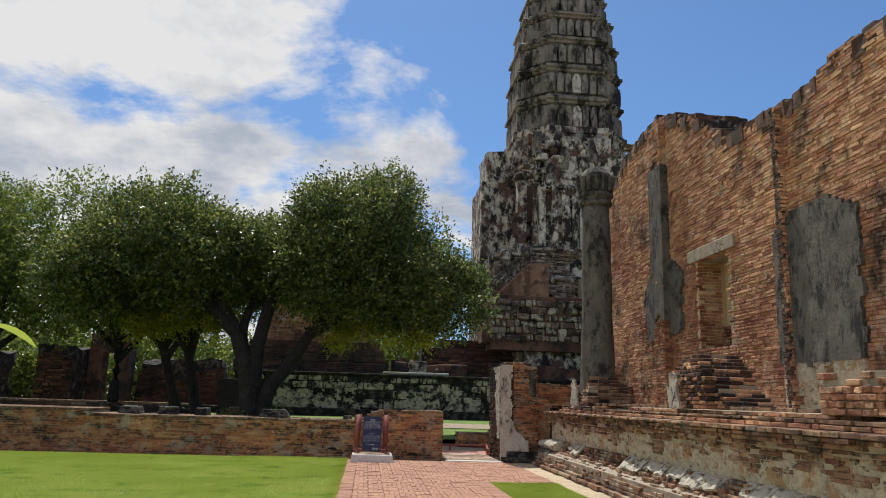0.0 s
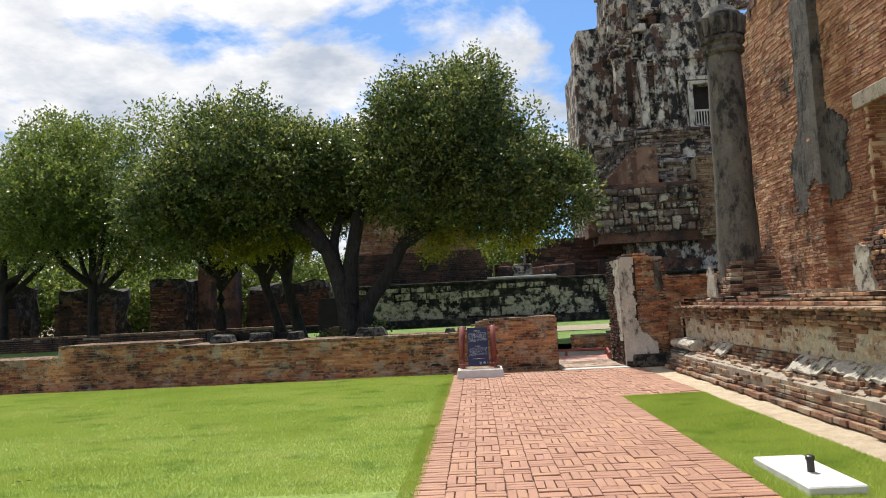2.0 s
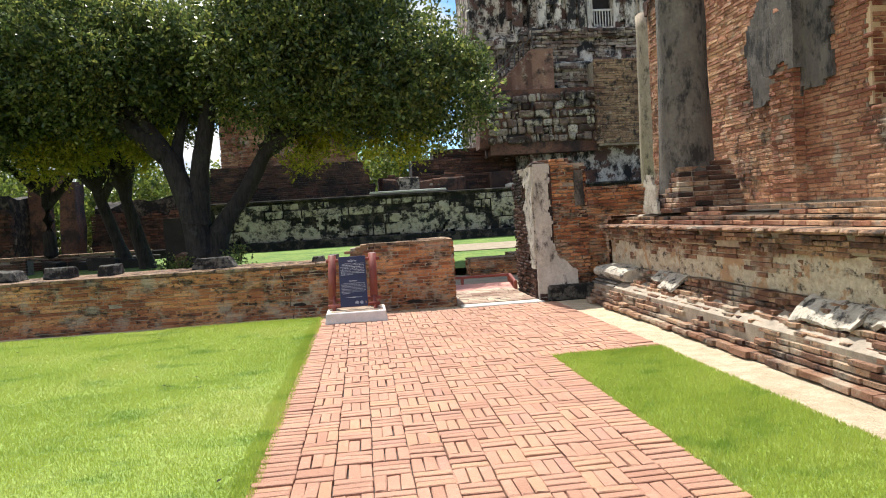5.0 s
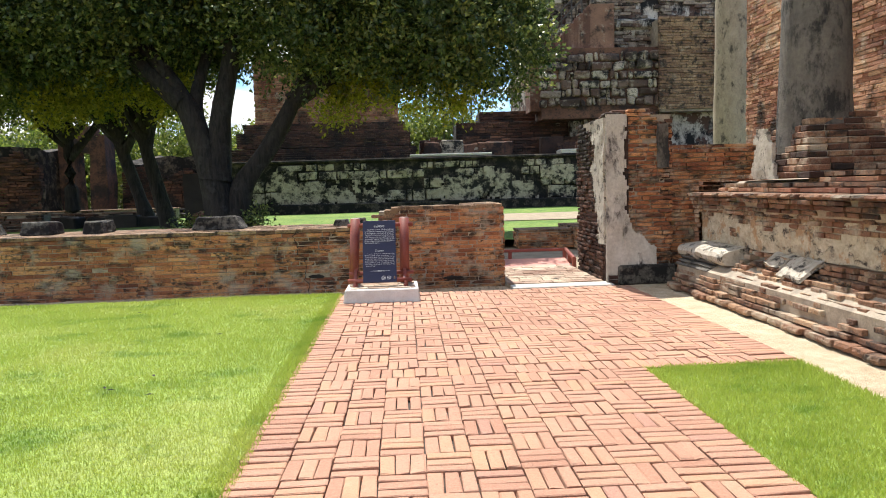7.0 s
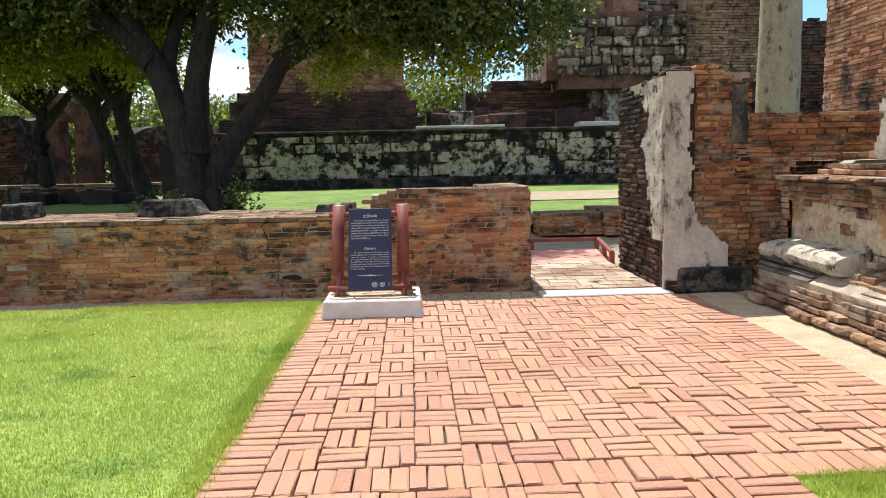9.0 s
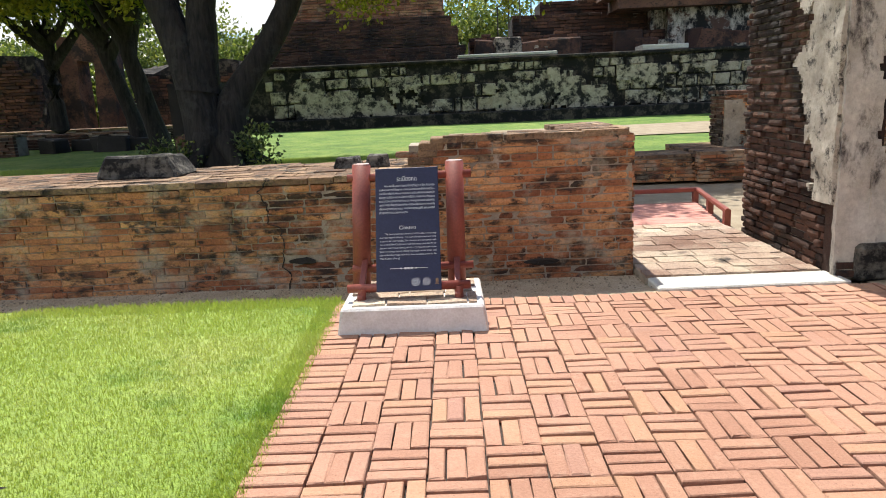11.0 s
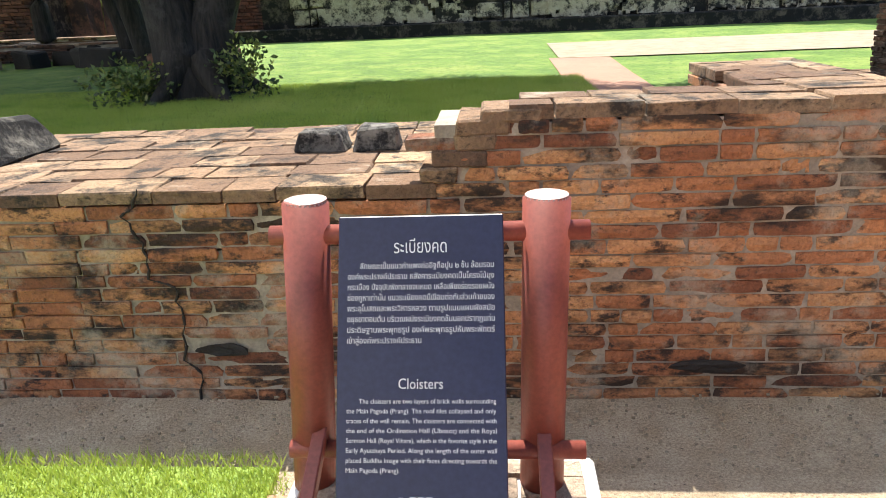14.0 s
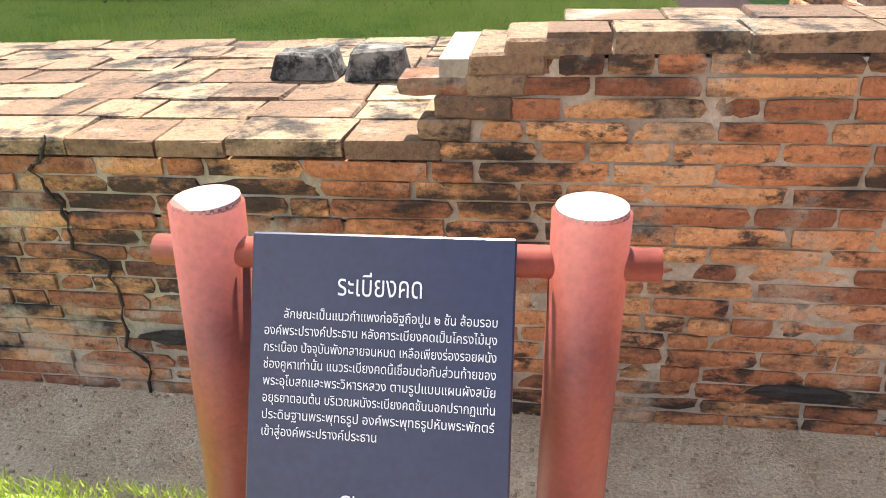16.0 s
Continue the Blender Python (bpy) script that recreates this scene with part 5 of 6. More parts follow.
    for k in range(90):
        x, z = rng.uniform(8.9, 16.6), rng.uniform(8.4, 18.2)
        if 12.6 < x < 14.8 and 10.9 < z < 14.8:
            continue
        face = 43.25 if x > 10.6 and z < 15 else 44.15
        w, h = rng.uniform(0.12, 0.5), rng.uniform(0.1, 0.7)
        bm = bmesh.new()
        box(bm, x - w, x + w, face - rng.uniform(0.0, 0.16), face + 0.4, z, z + h, 0.04, 0.05, rng)
        part("stucco_block", bm, M["prang"] if k % 3 else M["brick_dark"], tower)
    # stuccoed corner shafts and false doors on the body
    for x, y, w, z0, z1, mat in ((9.2, 44.2, 0.28, 11.2, 15.4, "prang"), (10.1, 44.2, 0.24, 11.2, 15.4, "prang"), (10.3, 43.2, 0.22, 11.0, 15.0, "prang"), (11.1, 43.15, 0.2, 10.8, 15.0, "prang"), (11.8, 43.15, 0.24, 10.8, 15.0, "prang"), (12.4, 43.15, 0.2, 10.8, 15.0, "prang"), (15.0, 43.15, 0.25, 10.8, 15.0, "prang"), (15.8, 43.15, 0.25, 10.8, 15.0, "prang")):
        bm = bmesh.new()
        box(bm, x - w, x + w, y - 0.12, y + 0.5, z0, z1)
        lumpy(bm, 0.06, 1.2, 3, int(x * 3))
        part("shaft", bm, M[mat], tower)
    for x0, x1, z0, z1 in ((9.45, 9.9, 12.8, 15.2), (8.7, 9.0, 11.8, 13.2)):
        one_box("niche", (x0, x1, 44.1, 44.6, z0, z1), M["brick_dark"], tower, "bare dark brick niche")
    for k, (x, z) in enumerate(((11.0, 16.0), (11.9, 17.0), (13.7, 17.6), (15.2, 16.2), (10.3, 18.2), (11.7, 18.4), (13.1, 18.5), (14.5, 18.4))):
        bm = bmesh.new()
        lathe(bm, [(0.35, z - 0.8), (0.4, z - 0.3), (0.28, z), (0.34, z + 0.3), (0.12, z + 0.9)], (x, 43.75 if z < 17.8 else 44.55, 0), 10)
        lumpy(bm, 0.05, 2, 0, k)
        part("stucco_figure", bm, M["prang_top"], tower)
    # flight of steps up the base, with its rail
    stairs = thing("tower_stairs", "steep brick stair up the side of the tower base", "stairs")
    for k in range(20):
        x = 6.4 + 0.15 * k
        one_box("step", (x, x + 0.17 if k < 19 else 10.4, 41.9, 43.2, 4.8, 6.9 + 0.145 * k), M["stair_brick"], stairs)
    rail = thing("stair_rail", "thin dark iron handrail beside the tower stair", "rail")
    for z in (0.45, 0.9):
        bm = bmesh.new()
        tube(bm, (6.4, 41.95, 7.0 + z), (9.5, 41.95, 10.0 + z), 0.035, 0.035, 6)
        part("bar", bm, M["iron"], rail)
    for k in range(7):
        x = 6.5 + 0.48 * k
        bm = bmesh.new()
        tube(bm, (x, 41.95, 6.9 + 0.95 * (x - 6.4)), (x, 41.95, 7.95 + 0.96 * (x - 6.4)), 0.03, 0.03, 6)
        part("post", bm, M["iron"], rail)
    # restored tan brick wall under the doorway
    mend = thing("mended_wall", "smooth restored tan brick wall below the doorway", "wall", kind="structure")
    one_box("core", (12.4, 16.4, 41.4, 43.4, 4.6, 8.9), M["mortar"], mend)
    brick_face(mend, (12.3, 41.3, 4.7), 0, 4.1, lambda u: 4.2 - 0.9 * (u > 3.0), M["brick_top"], 0.12, 0.5, 0.2, 0.015, 0.012, None, 120)
    # stout lower wall with pale blocks before the base
    base = thing("tower_plinth", "blackened brick plinth with a band of pale blocks", "plinth")
    one_box("core", (6.9, 12.4, 41.6, 43.4, 4.4, 7.6), M["brick_dark"], base)
    one_box("core", (16.3, 21, 41.6, 43.4, 2.6, 6.8), M["brick_dark"], base)
    brick_face(base, (16.3, 41.45, 2.7), 0, 5, lambda u: 4.4 - 0.3 * noise.noise(Vector((u, 0, 0))), M["brick_dark"], 0.14, 0.5, 0.2, 0.02, 0.04, None, 121)
    rng = random.Random(8)
    for row in range(6):
        x = 6.8
        while x < 12.2:
            w = rng.choice((0.22, 0.35, 0.5, 0.9)) * rng.uniform(0.85, 1.2)
            pale = row in (2, 3) and rng.random() < 0.5
            bm = bmesh.new()
            box(bm, x, x + w - 0.06, 41.45 + rng.uniform(-0.05, 0.05), 41.8, 4.95 + 0.41 * row + rng.uniform(-0.06, 0.06), 5.33 + 0.41 * row + rng.uniform(-0.08, 0.06), 0.06, 0.07, rng)
            part("block", bm, M["laterite"] if pale else M["prang_block"], base)
            x += w


prang()


def small_ruins():
    house = thing("shrine_ruin", "square orange brick shrine ruin on a dark stepped base", "ruin")
    one_box("footing", (-7.5, 0.9, 41.7, 47, -0.2, 2.7), M["brick_dark"], house, "dark brick footing")
    for k, (x0, x1, y0, z0, z1, mat) in enumerate(((-7.6, 1.0, 41.6, 2.66, 3.4, "brick_dark"), (-7.2, 0.75, 41.9, 3.4, 4.1, "brick_dark"), (-6.9, 0.5, 42.1, 4.1, 4.5, "brick_dark"), (-6.4, 0.2, 42.4, 4.5, 7.6, "brick_high"))):
        one_box("core", (x0 + 0.05, x1 - 0.05, y0 + 0.08, 47, z0, z1 - 0.05), M["mortar"], house)
        brick_face(house, (x0, y0, z0), 0, x1 - x0, lambda u, h=z1 - z0: h + (0.2 * noise.noise(Vector((u, 0, 0))) if h > 2 else 0), M[mat], 0.1, 0.38, 0.16, 0.015, 0.02, None, 90 + k)
        brick_face(house, (x1, y0, z0), 90, 4.5, lambda u, h=z1 - z0: h, M[mat], 0.1, 0.38, 0.16, 0.015, 0.02, None, 95 + k)
    rail = thing("stair_rail", "thin pale metal handrail on the far terrace", "rail")
    for k in range(4):
        bm = bmesh.new()
        tube(bm, (2.4 + 0.45 * k, 43.0, 3.7 + 0.25 * k), (2.4 + 0.45 * k, 43.0, 4.8 + 0.25 * k), 0.025, 0.025, 6)
        part("post", bm, M["iron"], rail)
    bm = bmesh.new()
    tube(bm, (2.3, 43.0, 4.75), (3.85, 43.0, 5.6), 0.025, 0.025, 6)
    part("bar", bm, M["iron"], rail)
    # far ruins under the trees
    rng = random.Random(15)
    for x0, x1, y, z1, label in ((-27.5, -24.2, 40, 4.3, "dark red brick ruin wall in tree shade"), (-23.2, -19.4, 41, 3.9, "broad brick ruin stump in tree shade"), (-18.8, -16.2, 43, 4.6, "tapering blackened brick ruin stump"), (-14.2, -8.5, 46, 3.9, "long broken brick wall under the trees"), (-34, -29, 42, 3.4, "low brick ruin wall in tree shade")):
        ruin = thing("brick_ruin", label, "ruin", "far brick ruins")
        bm = bmesh.new()
        box(bm, x0 + 0.4, x1 - 0.4, y, y + 2.2, -0.5, z1 * 0.84)
        lumpy(bm, 0.45, 0.8, 6, int(-x0))
        part("mass", bm, M["terrace_core"], ruin)
        brick_face(ruin, (x0 + 0.3, y - 0.22, 0.4), 0, x1 - x0 - 0.6, lambda u, a=x1 - x0 - 0.6, h=z1 - 0.8: h * (0.75 + 0.3 * noise.noise(Vector((u * 0.7, h, 0)))), M["brick_dark"], 0.13, 0.42, 0.4, 0.02, 0.04, None, int(-x0))
    gate_ruin = thing("gate_ruin", "ruined brick doorway with a tall dark opening", "ruin")
    for x0, x1, z0, z1 in ((-16.3, -15.6, -0.2, 4.6), (-14.9, -14.1, -0.2, 4.4), (-15.7, -14.8, 3.6, 4.9)):
        bm = bmesh.new()
        box(bm, x0, x1, 44.4, 45.6, z0, z1)
        lumpy(bm, 0.12, 1.1, 3, 3)
        part("jamb", bm, M["brick_dark"], gate_ruin)
    # low foundation walls across the far court
    for x0, x1, y, z in ((-40, -11, 31.5, 0.95), (-34, -9, 34.0, 0.85), (-30, -8.6, 37.0, 0.9)):
        low = thing("foundation_wall", "low crumbling brick foundation wall", "foundation", "low foundation walls of the court")
        one_box("core", (x0 + 0.05, x1 - 0.05, y + 0.06, y + 0.7, 0.2, z - 0.06), M["mortar"], low)
        brick_face(low, (x0, y, 0.3), 0, x1 - x0, lambda u, z=z: z - 0.36 + 0.12 * noise.noise(Vector((u * 0.8, z, 0))), M["brick_dark"], 0.085, 0.34, 0.14, 0.015, 0.02, None, int(y))
        top_slabs(low, x0, x1, y, y + 0.72, z, int(y), M["brick_top"], (0.5, 0.24))
    # fallen masonry
    spots = [(-4.4, 27.2, 0.6, 0.45, 0.5)]
    for k in range(60):
        x = rng.uniform(-26, -8)
        spots.append((x, rng.uniform(32, 38.5), rng.uniform(0.15, 0.5), rng.uniform(0.15, 0.4), rng.uniform(0.1, 0.35)))
    for k, (x, y, w, d, h) in enumerate(spots):
        block = new("masonry_block")
        tagged(block, "dark fallen masonry block lying on the ground", "stone block", "fallen masonry of the court")
        block.location = (x, y, (INNER if y < 39 else 0.0) - 0.02)
        bm = bmesh.new()
        box(bm, -w, w, -d, d, -0.02, h + 0.12 * (y > 24), 0.04, 0.03, rng)
        lumpy(bm, 0.05, 2.2, 2, k)
        part("block", bm, M["shade_black_stone"] if k % 3 else M["brick_dark"], block)
        block.rotation_euler[2] = rng.uniform(-0.5, 0.5) if k else 0.04
    dark = thing("altar_block", "square near-black brick block beside the tree", "stone block")
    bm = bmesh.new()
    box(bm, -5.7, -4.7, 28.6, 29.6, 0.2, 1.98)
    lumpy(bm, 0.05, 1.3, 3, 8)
    part("block", bm, M["shade_black_stone"], dark)


small_ruins()


# ---------------------------------------------------------------- trees
def limb(bm, points, radii, segs=10, seed=0):
    """A bent, tapered, ridged limb through the points."""
    rings = []
    pts = [Vector(p) for p in points]
    fine, rad = [], []
    for i in range(len(pts) - 1):
        p0, p1, p2, p3 = pts[max(i - 1, 0)], pts[i], pts[i + 1], pts[min(i + 2, len(pts) - 1)]
        for s in range(4):
            t = s / 4
            fine.append(0.5 * ((2 * p1) + (p2 - p0) * t + (2 * p0 - 5 * p1 + 4 * p2 - p3) * t * t + (3 * p1 - p0 - 3 * p2 + p3) * t ** 3))
            rad.append(radii[i] + (radii[i + 1] - radii[i]) * t)
    fine.append(pts[-1])
    rad.append(radii[-1])
    for i, (p, r) in enumerate(zip(fine, rad)):
        way = fine[min(i + 1, len(fine) - 1)] - fine[max(i - 1, 0)]
        q = way.to_track_quat("Z", "Y")
        ring = []
        for k in range(segs):
            a = 2 * math.pi * k / segs
            rr = r * (1 + 0.26 * noise.noise(Vector((math.cos(a) * 2, math.sin(a) * 2, i * 0.35 + seed))))
            ring.append(bm.verts.new(p + q @ Vector((rr * math.cos(a), rr * math.sin(a), 0))))
        rings.append(ring)
    for a, b in zip(rings, rings[1:]):
        for k in range(segs):
            bm.faces.new((a[k], a[(k + 1) % segs], b[(k + 1) % segs], b[k]))
    bm.faces.new(rings[-1])


def foliage(name, blobs, count, size, mat, parent, seed, label="", hollow=0.45):
    """Many small bent leaves on sprigs, over uneven clumps."""
    rng = np.random.default_rng(seed)
    vol = np.array([b[3] * b[4] * b[5] for b in blobs]) ** 0.75
    pick = rng.choice(len(blobs), count // 12, p=vol / vol.sum())
    arr = np.array(blobs)[pick]
    way = rng.normal(size=(len(pick), 3))
    way /= np.linalg.norm(way, axis=1)[:, None]
    # clumps: pull the sprigs in where a coarse wave is low
    wave = np.sin(way[:, 0] * 7 + arr[:, 0]) * np.sin(way[:, 1] * 6 + arr[:, 1] * 2) * np.sin(way[:, 2] * 7 + arr[:, 2] * 3)
    r = (hollow + (1 - hollow) * rng.random(len(pick)) ** 0.55) * (1 + 0.2 * wave + rng.normal(size=len(pick)) * 0.07)
    root = arr[:, :3] + way * arr[:, 3:6] * r[:, None]
    lead = way * np.array([1, 1, 0.7]) + np.array([0, 0, 0.35]) + rng.normal(size=way.shape) * 0.45
    lead /= np.linalg.norm(lead, axis=1)[:, None]
    n = 12
    step = (np.arange(n) / n)[None, :, None] * size * 4.5
    at = root[:, None, :] + lead[:, None, :] * step + rng.normal(size=(len(pick), n, 3)) * size * 0.55
    at = at.reshape(-1, 3)
    d = rng.normal(size=at.shape) + np.repeat(lead, n, axis=0) * 0.9
    d /= np.linalg.norm(d, axis=1)[:, None]
    side = np.cross(d, rng.normal(size=at.shape))
    side /= np.linalg.norm(side, axis=1)[:, None]
    ln = size * rng.uniform(0.7, 1.35, len(at))[:, None]
    up = np.cross(side, d) * ln * 0.15
    quad = np.stack([at, at + d * ln * 0.5 + side * ln * 0.26 + up, at + d * ln, at + d * ln * 0.5 - side * ln * 0.26 + up], axis=1)
    total = len(at)
    mesh = bpy.data.meshes.new(name)
    mesh.vertices.add(total * 4)
    mesh.vertices.foreach_set("co", quad.astype(np.float32).ravel())
    mesh.loops.add(total * 4)
    mesh.loops.foreach_set("vertex_index", np.arange(total * 4, dtype=np.int32))
    mesh.polygons.add(total)
    mesh.polygons.foreach_set("loop_start", np.arange(0, total * 4, 4, dtype=np.int32))
    mesh.update()
    mesh.validate()
    return link_mesh(name, mesh, mat, parent, label)


def big_tree():
    tree = thing("tree", "large spreading tree with twin dark trunks and dense small leaves", "tree")
    bm = bmesh.new()
    x, y = -3.85, 26.0
    limb(bm, [(x - 0.15, y, 0.1), (x - 0.2, y, 0.9), (x - 0.45, y, 2.2), (x - 1.2, y + 0.2, 4.0), (x - 2.6, y + 0.6, 5.8), (x - 4.2, y + 1, 7.4)], [0.68, 0.38, 0.30, 0.22, 0.14, 0.06], 16, 1)
    limb(bm, [(x + 0.05, y + 0.05, 0.1), (x + 0.1, y + 0.05, 0.9), (x + 0.4, y + 0.15, 1.7), (x + 1.15, y + 0.3, 2.8), (x + 1.9, y + 0.7, 4.4), (x + 2.7, y + 1.1, 6.8)], [0.62, 0.38, 0.26, 0.21, 0.16, 0.07], 14, 2)
    limb(bm, [(x - 0.3, y, 1.7), (x - 0.15, y + 0.2, 3.2), (x + 0.1, y + 0.5, 4.8), (x + 0.3, y + 0.8, 7.0)], [0.4, 0.26, 0.2, 0.08], 9, 3)
    limb(bm, [(x - 0.5, y, 2.4), (x - 0.75, y + 0.3, 3.6), (x - 0.5, y + 0.8, 5.0), (x - 0.2, y + 1.2, 6.6)], [0.24, 0.17, 0.12, 0.05], 8, 4)
    limb(bm, [(x - 1.0, y + 0.1, 3.6), (x - 2.4, y + 0.3, 4.8), (x - 4.0, y + 0.6, 5.6), (x - 5.2, y + 0.8, 6.4)], [0.26, 0.2, 0.12, 0.05], 8, 5)
    limb(bm, [(x + 1.5, y + 0.5, 3.6), (x + 3.2, y + 0.6, 4.6), (x + 5.0, y + 0.8, 5.2), (x + 6.6, y + 0.8, 5.6)], [0.24, 0.17, 0.1, 0.04], 8, 6)
    limb(bm, [(x + 1.95, y + 0.75, 4.5), (x + 3.4, y + 1.8, 6.2), (x + 4.0, y + 2.2, 8.0)], [0.2, 0.14, 0.05], 8, 7)
    for k in range(5):
        a = 0.6 + 1.2 * k
        limb(bm, [(x + 0.3 * math.cos(a), y + 0.3 * math.sin(a), 0.9), (x + 0.62 * math.cos(a), y + 0.6 * math.sin(a), 0.5), (x + 1.05 * math.cos(a), y + 0.95 * math.sin(a), 0.33)], [0.26, 0.13, 0.03], 9, 10 + k)
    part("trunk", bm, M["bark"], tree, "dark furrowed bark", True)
    rng = random.Random(31)
    blobs = [(-8.0, 27.3, 6.5, 2.7, 3.0, 2.4), (-9.9, 27.0, 5.3, 1.7, 2.3, 1.7), (-6.2, 27.0, 6.0, 2.2, 2.6, 1.9), (-0.7, 27.3, 7.1, 2.4, 3.0, 2.6), (-1.8, 26.6, 5.9, 2.2, 2.6, 1.8), (1.2, 27.2, 6.0, 2.0, 2.6, 1.9), (2.9, 27.2, 5.0, 1.3, 1.8, 1.25), (-4.3, 27.4, 6.3, 1.9, 2.2, 1.5), (-8.4, 26.2, 5.5, 2.4, 2.0, 1.0), (0.6, 25.8, 4.9, 1.8, 1.8, 1.0)]
    for b in list(blobs):
        for k in range(4):
            a, e = rng.uniform(0, 6.28), rng.uniform(-0.6, 1.2)
            blobs.append((b[0] + b[3] * 0.8 * math.cos(a) * math.cos(e), b[1] + b[4] * 0.8 * math.sin(a) * math.cos(e), b[2] + b[5] * 0.8 * math.sin(e), b[3] * 0.42, b[4] * 0.42, b[5] * 0.42))
    foliage("crown", blobs, 270000, 0.13, M["leaf"], tree, 3, "dense dark green crown, pale at the rim")
    # These twigs hang in shade; their leaf colour supplies the sunlight.
    twigs = [(-1.49, 26.9, 4.27, 0.5, 0.6, 0.375), (-1.21, 26.9, 3.46, 0.45, 0.6, 0.3375), (-0.4, 26.9, 4.01, 0.6, 0.6, 0.44999999999999996), (0.42, 26.9, 3.76, 0.5, 0.6, 0.375), (1.79, 26.9, 3.64, 0.5, 0.6, 0.375), (-7.14, 26.9, 3.98, 0.7, 0.6, 0.5249999999999999), (-5.4, 26.9, 3.81, 0.6, 0.6, 0.44999999999999996), (-8.09, 26.9, 3.63, 0.6, 0.6, 0.44999999999999996)]
    foliage("hanging_twig", twigs, 11000, 0.11, M["leaf_sunlit"], tree, 4, "hanging twigs with sunlight put into their yellow-green", 0.1)


big_tree()


def lesser_tree(base, fork, top, spread, count, seed, label, mat="leaf", lean=0.0):
    tree = thing("tree", label, "tree", "trees of the inner court")
    rng = random.Random(seed)
    bm = bmesh.new()
    x, y, z = base
    limb(bm, [(x, y, z - 0.2), (x + lean * 0.3, y, z + 0.8), (x + lean, y, fork), (x + lean * 1.5, y, fork + (top - fork) * 0.5)], [0.34, 0.22, 0.17, 0.06], 9, seed)
    for k in range(6):
        a = k * 1.05 + rng.random()
        rr = spread * rng.uniform(0.5, 0.8)
        limb(bm, [(x + lean * 0.8, y, fork - 0.6 + 0.15 * k), (x + lean + rr * 0.5 * math.cos(a), y + rr * 0.4 * math.sin(a), fork + 0.8), (x + lean + rr * math.cos(a), y + rr * 0.8 * math.sin(a), fork + 2.2 + rng.random())], [0.17, 0.11, 0.04], 7, seed + k)
    part("trunk", bm, M["bark"], tree, "", True)
    blobs = []
    mid, half = (top + fork) / 2 + 0.5, (top - fork) / 2
    for k in range(11):
        a, rr = rng.uniform(0, 6.28), spread * rng.uniform(0.15, 0.75)
        blobs.append((x + lean + rr * math.cos(a), y + rr * math.sin(a), mid + half * rng.uniform(-0.55, 0.55), spread * 0.42, spread * 0.42, half * 0.5))
    foliage("crown", blobs, count, 0.15, M[mat], tree, seed + 50)


lesser_tree((-16.5, 33, 0.4), 3.2, 10.6, 4.2, 60000, 11, "broad round-topped tree with dark branching trunk", "leaf_far")
lesser_tree((-22.5, 36, 0.4), 3.4, 11.0, 4.4, 50000, 12, "tall leafy tree at the edge of the court", "leaf_far")
lesser_tree((-11.6, 35, 0.5), 3.4, 7.4, 3.2, 36000, 13, "low spreading tree behind the foundations", "leaf_far")
lesser_tree((-8.2, 33, 0.5), 3.4, 7.0, 2.6, 26000, 14, "slanting slender tree behind the big tree", "leaf_far", -0.9)
lesser_tree((-6.9, 31, 0.45), 3.3, 6.6, 2.0, 16000, 15, "thin leaning tree with forked stem", "leaf", -0.7)
for k, (bx, by, bz, br, bn) in enumerate(((-30, 52, 3.5, 7, 40000), (-19, 58, 4, 8, 40000), (-9, 60, 3.5, 6, 30000), (2.6, 60, 4.2, 3.0, 14000), (-42, 46, 4, 8, 40000), (-33, 40, 3.2, 4, 24000))):
    grove = thing("far_trees", "soft green belt of trees beyond the ruins", "trees", kind="stuff")
    rng = random.Random(k)
    blobs = [(bx + rng.uniform(-br, br), by + rng.uniform(-2, 2), bz * rng.uniform(0.4, 1.3), br * 0.4, br * 0.4, bz * 0.5) for i in range(12)]
    foliage("leaves", blobs, bn, 0.28, M["leaf_far"], grove, 70 + k)
bush = thing("bush", "small dark bush at the foot of the big tree", "bush")
foliage("leaves", [(-3.05, 25.6, 0.62, 0.22, 0.22, 0.3), (-4.6, 25.4, 0.5, 0.35, 0.3, 0.2)], 1300, 0.08, M["leaf"], bush, 91, "", 0.1)


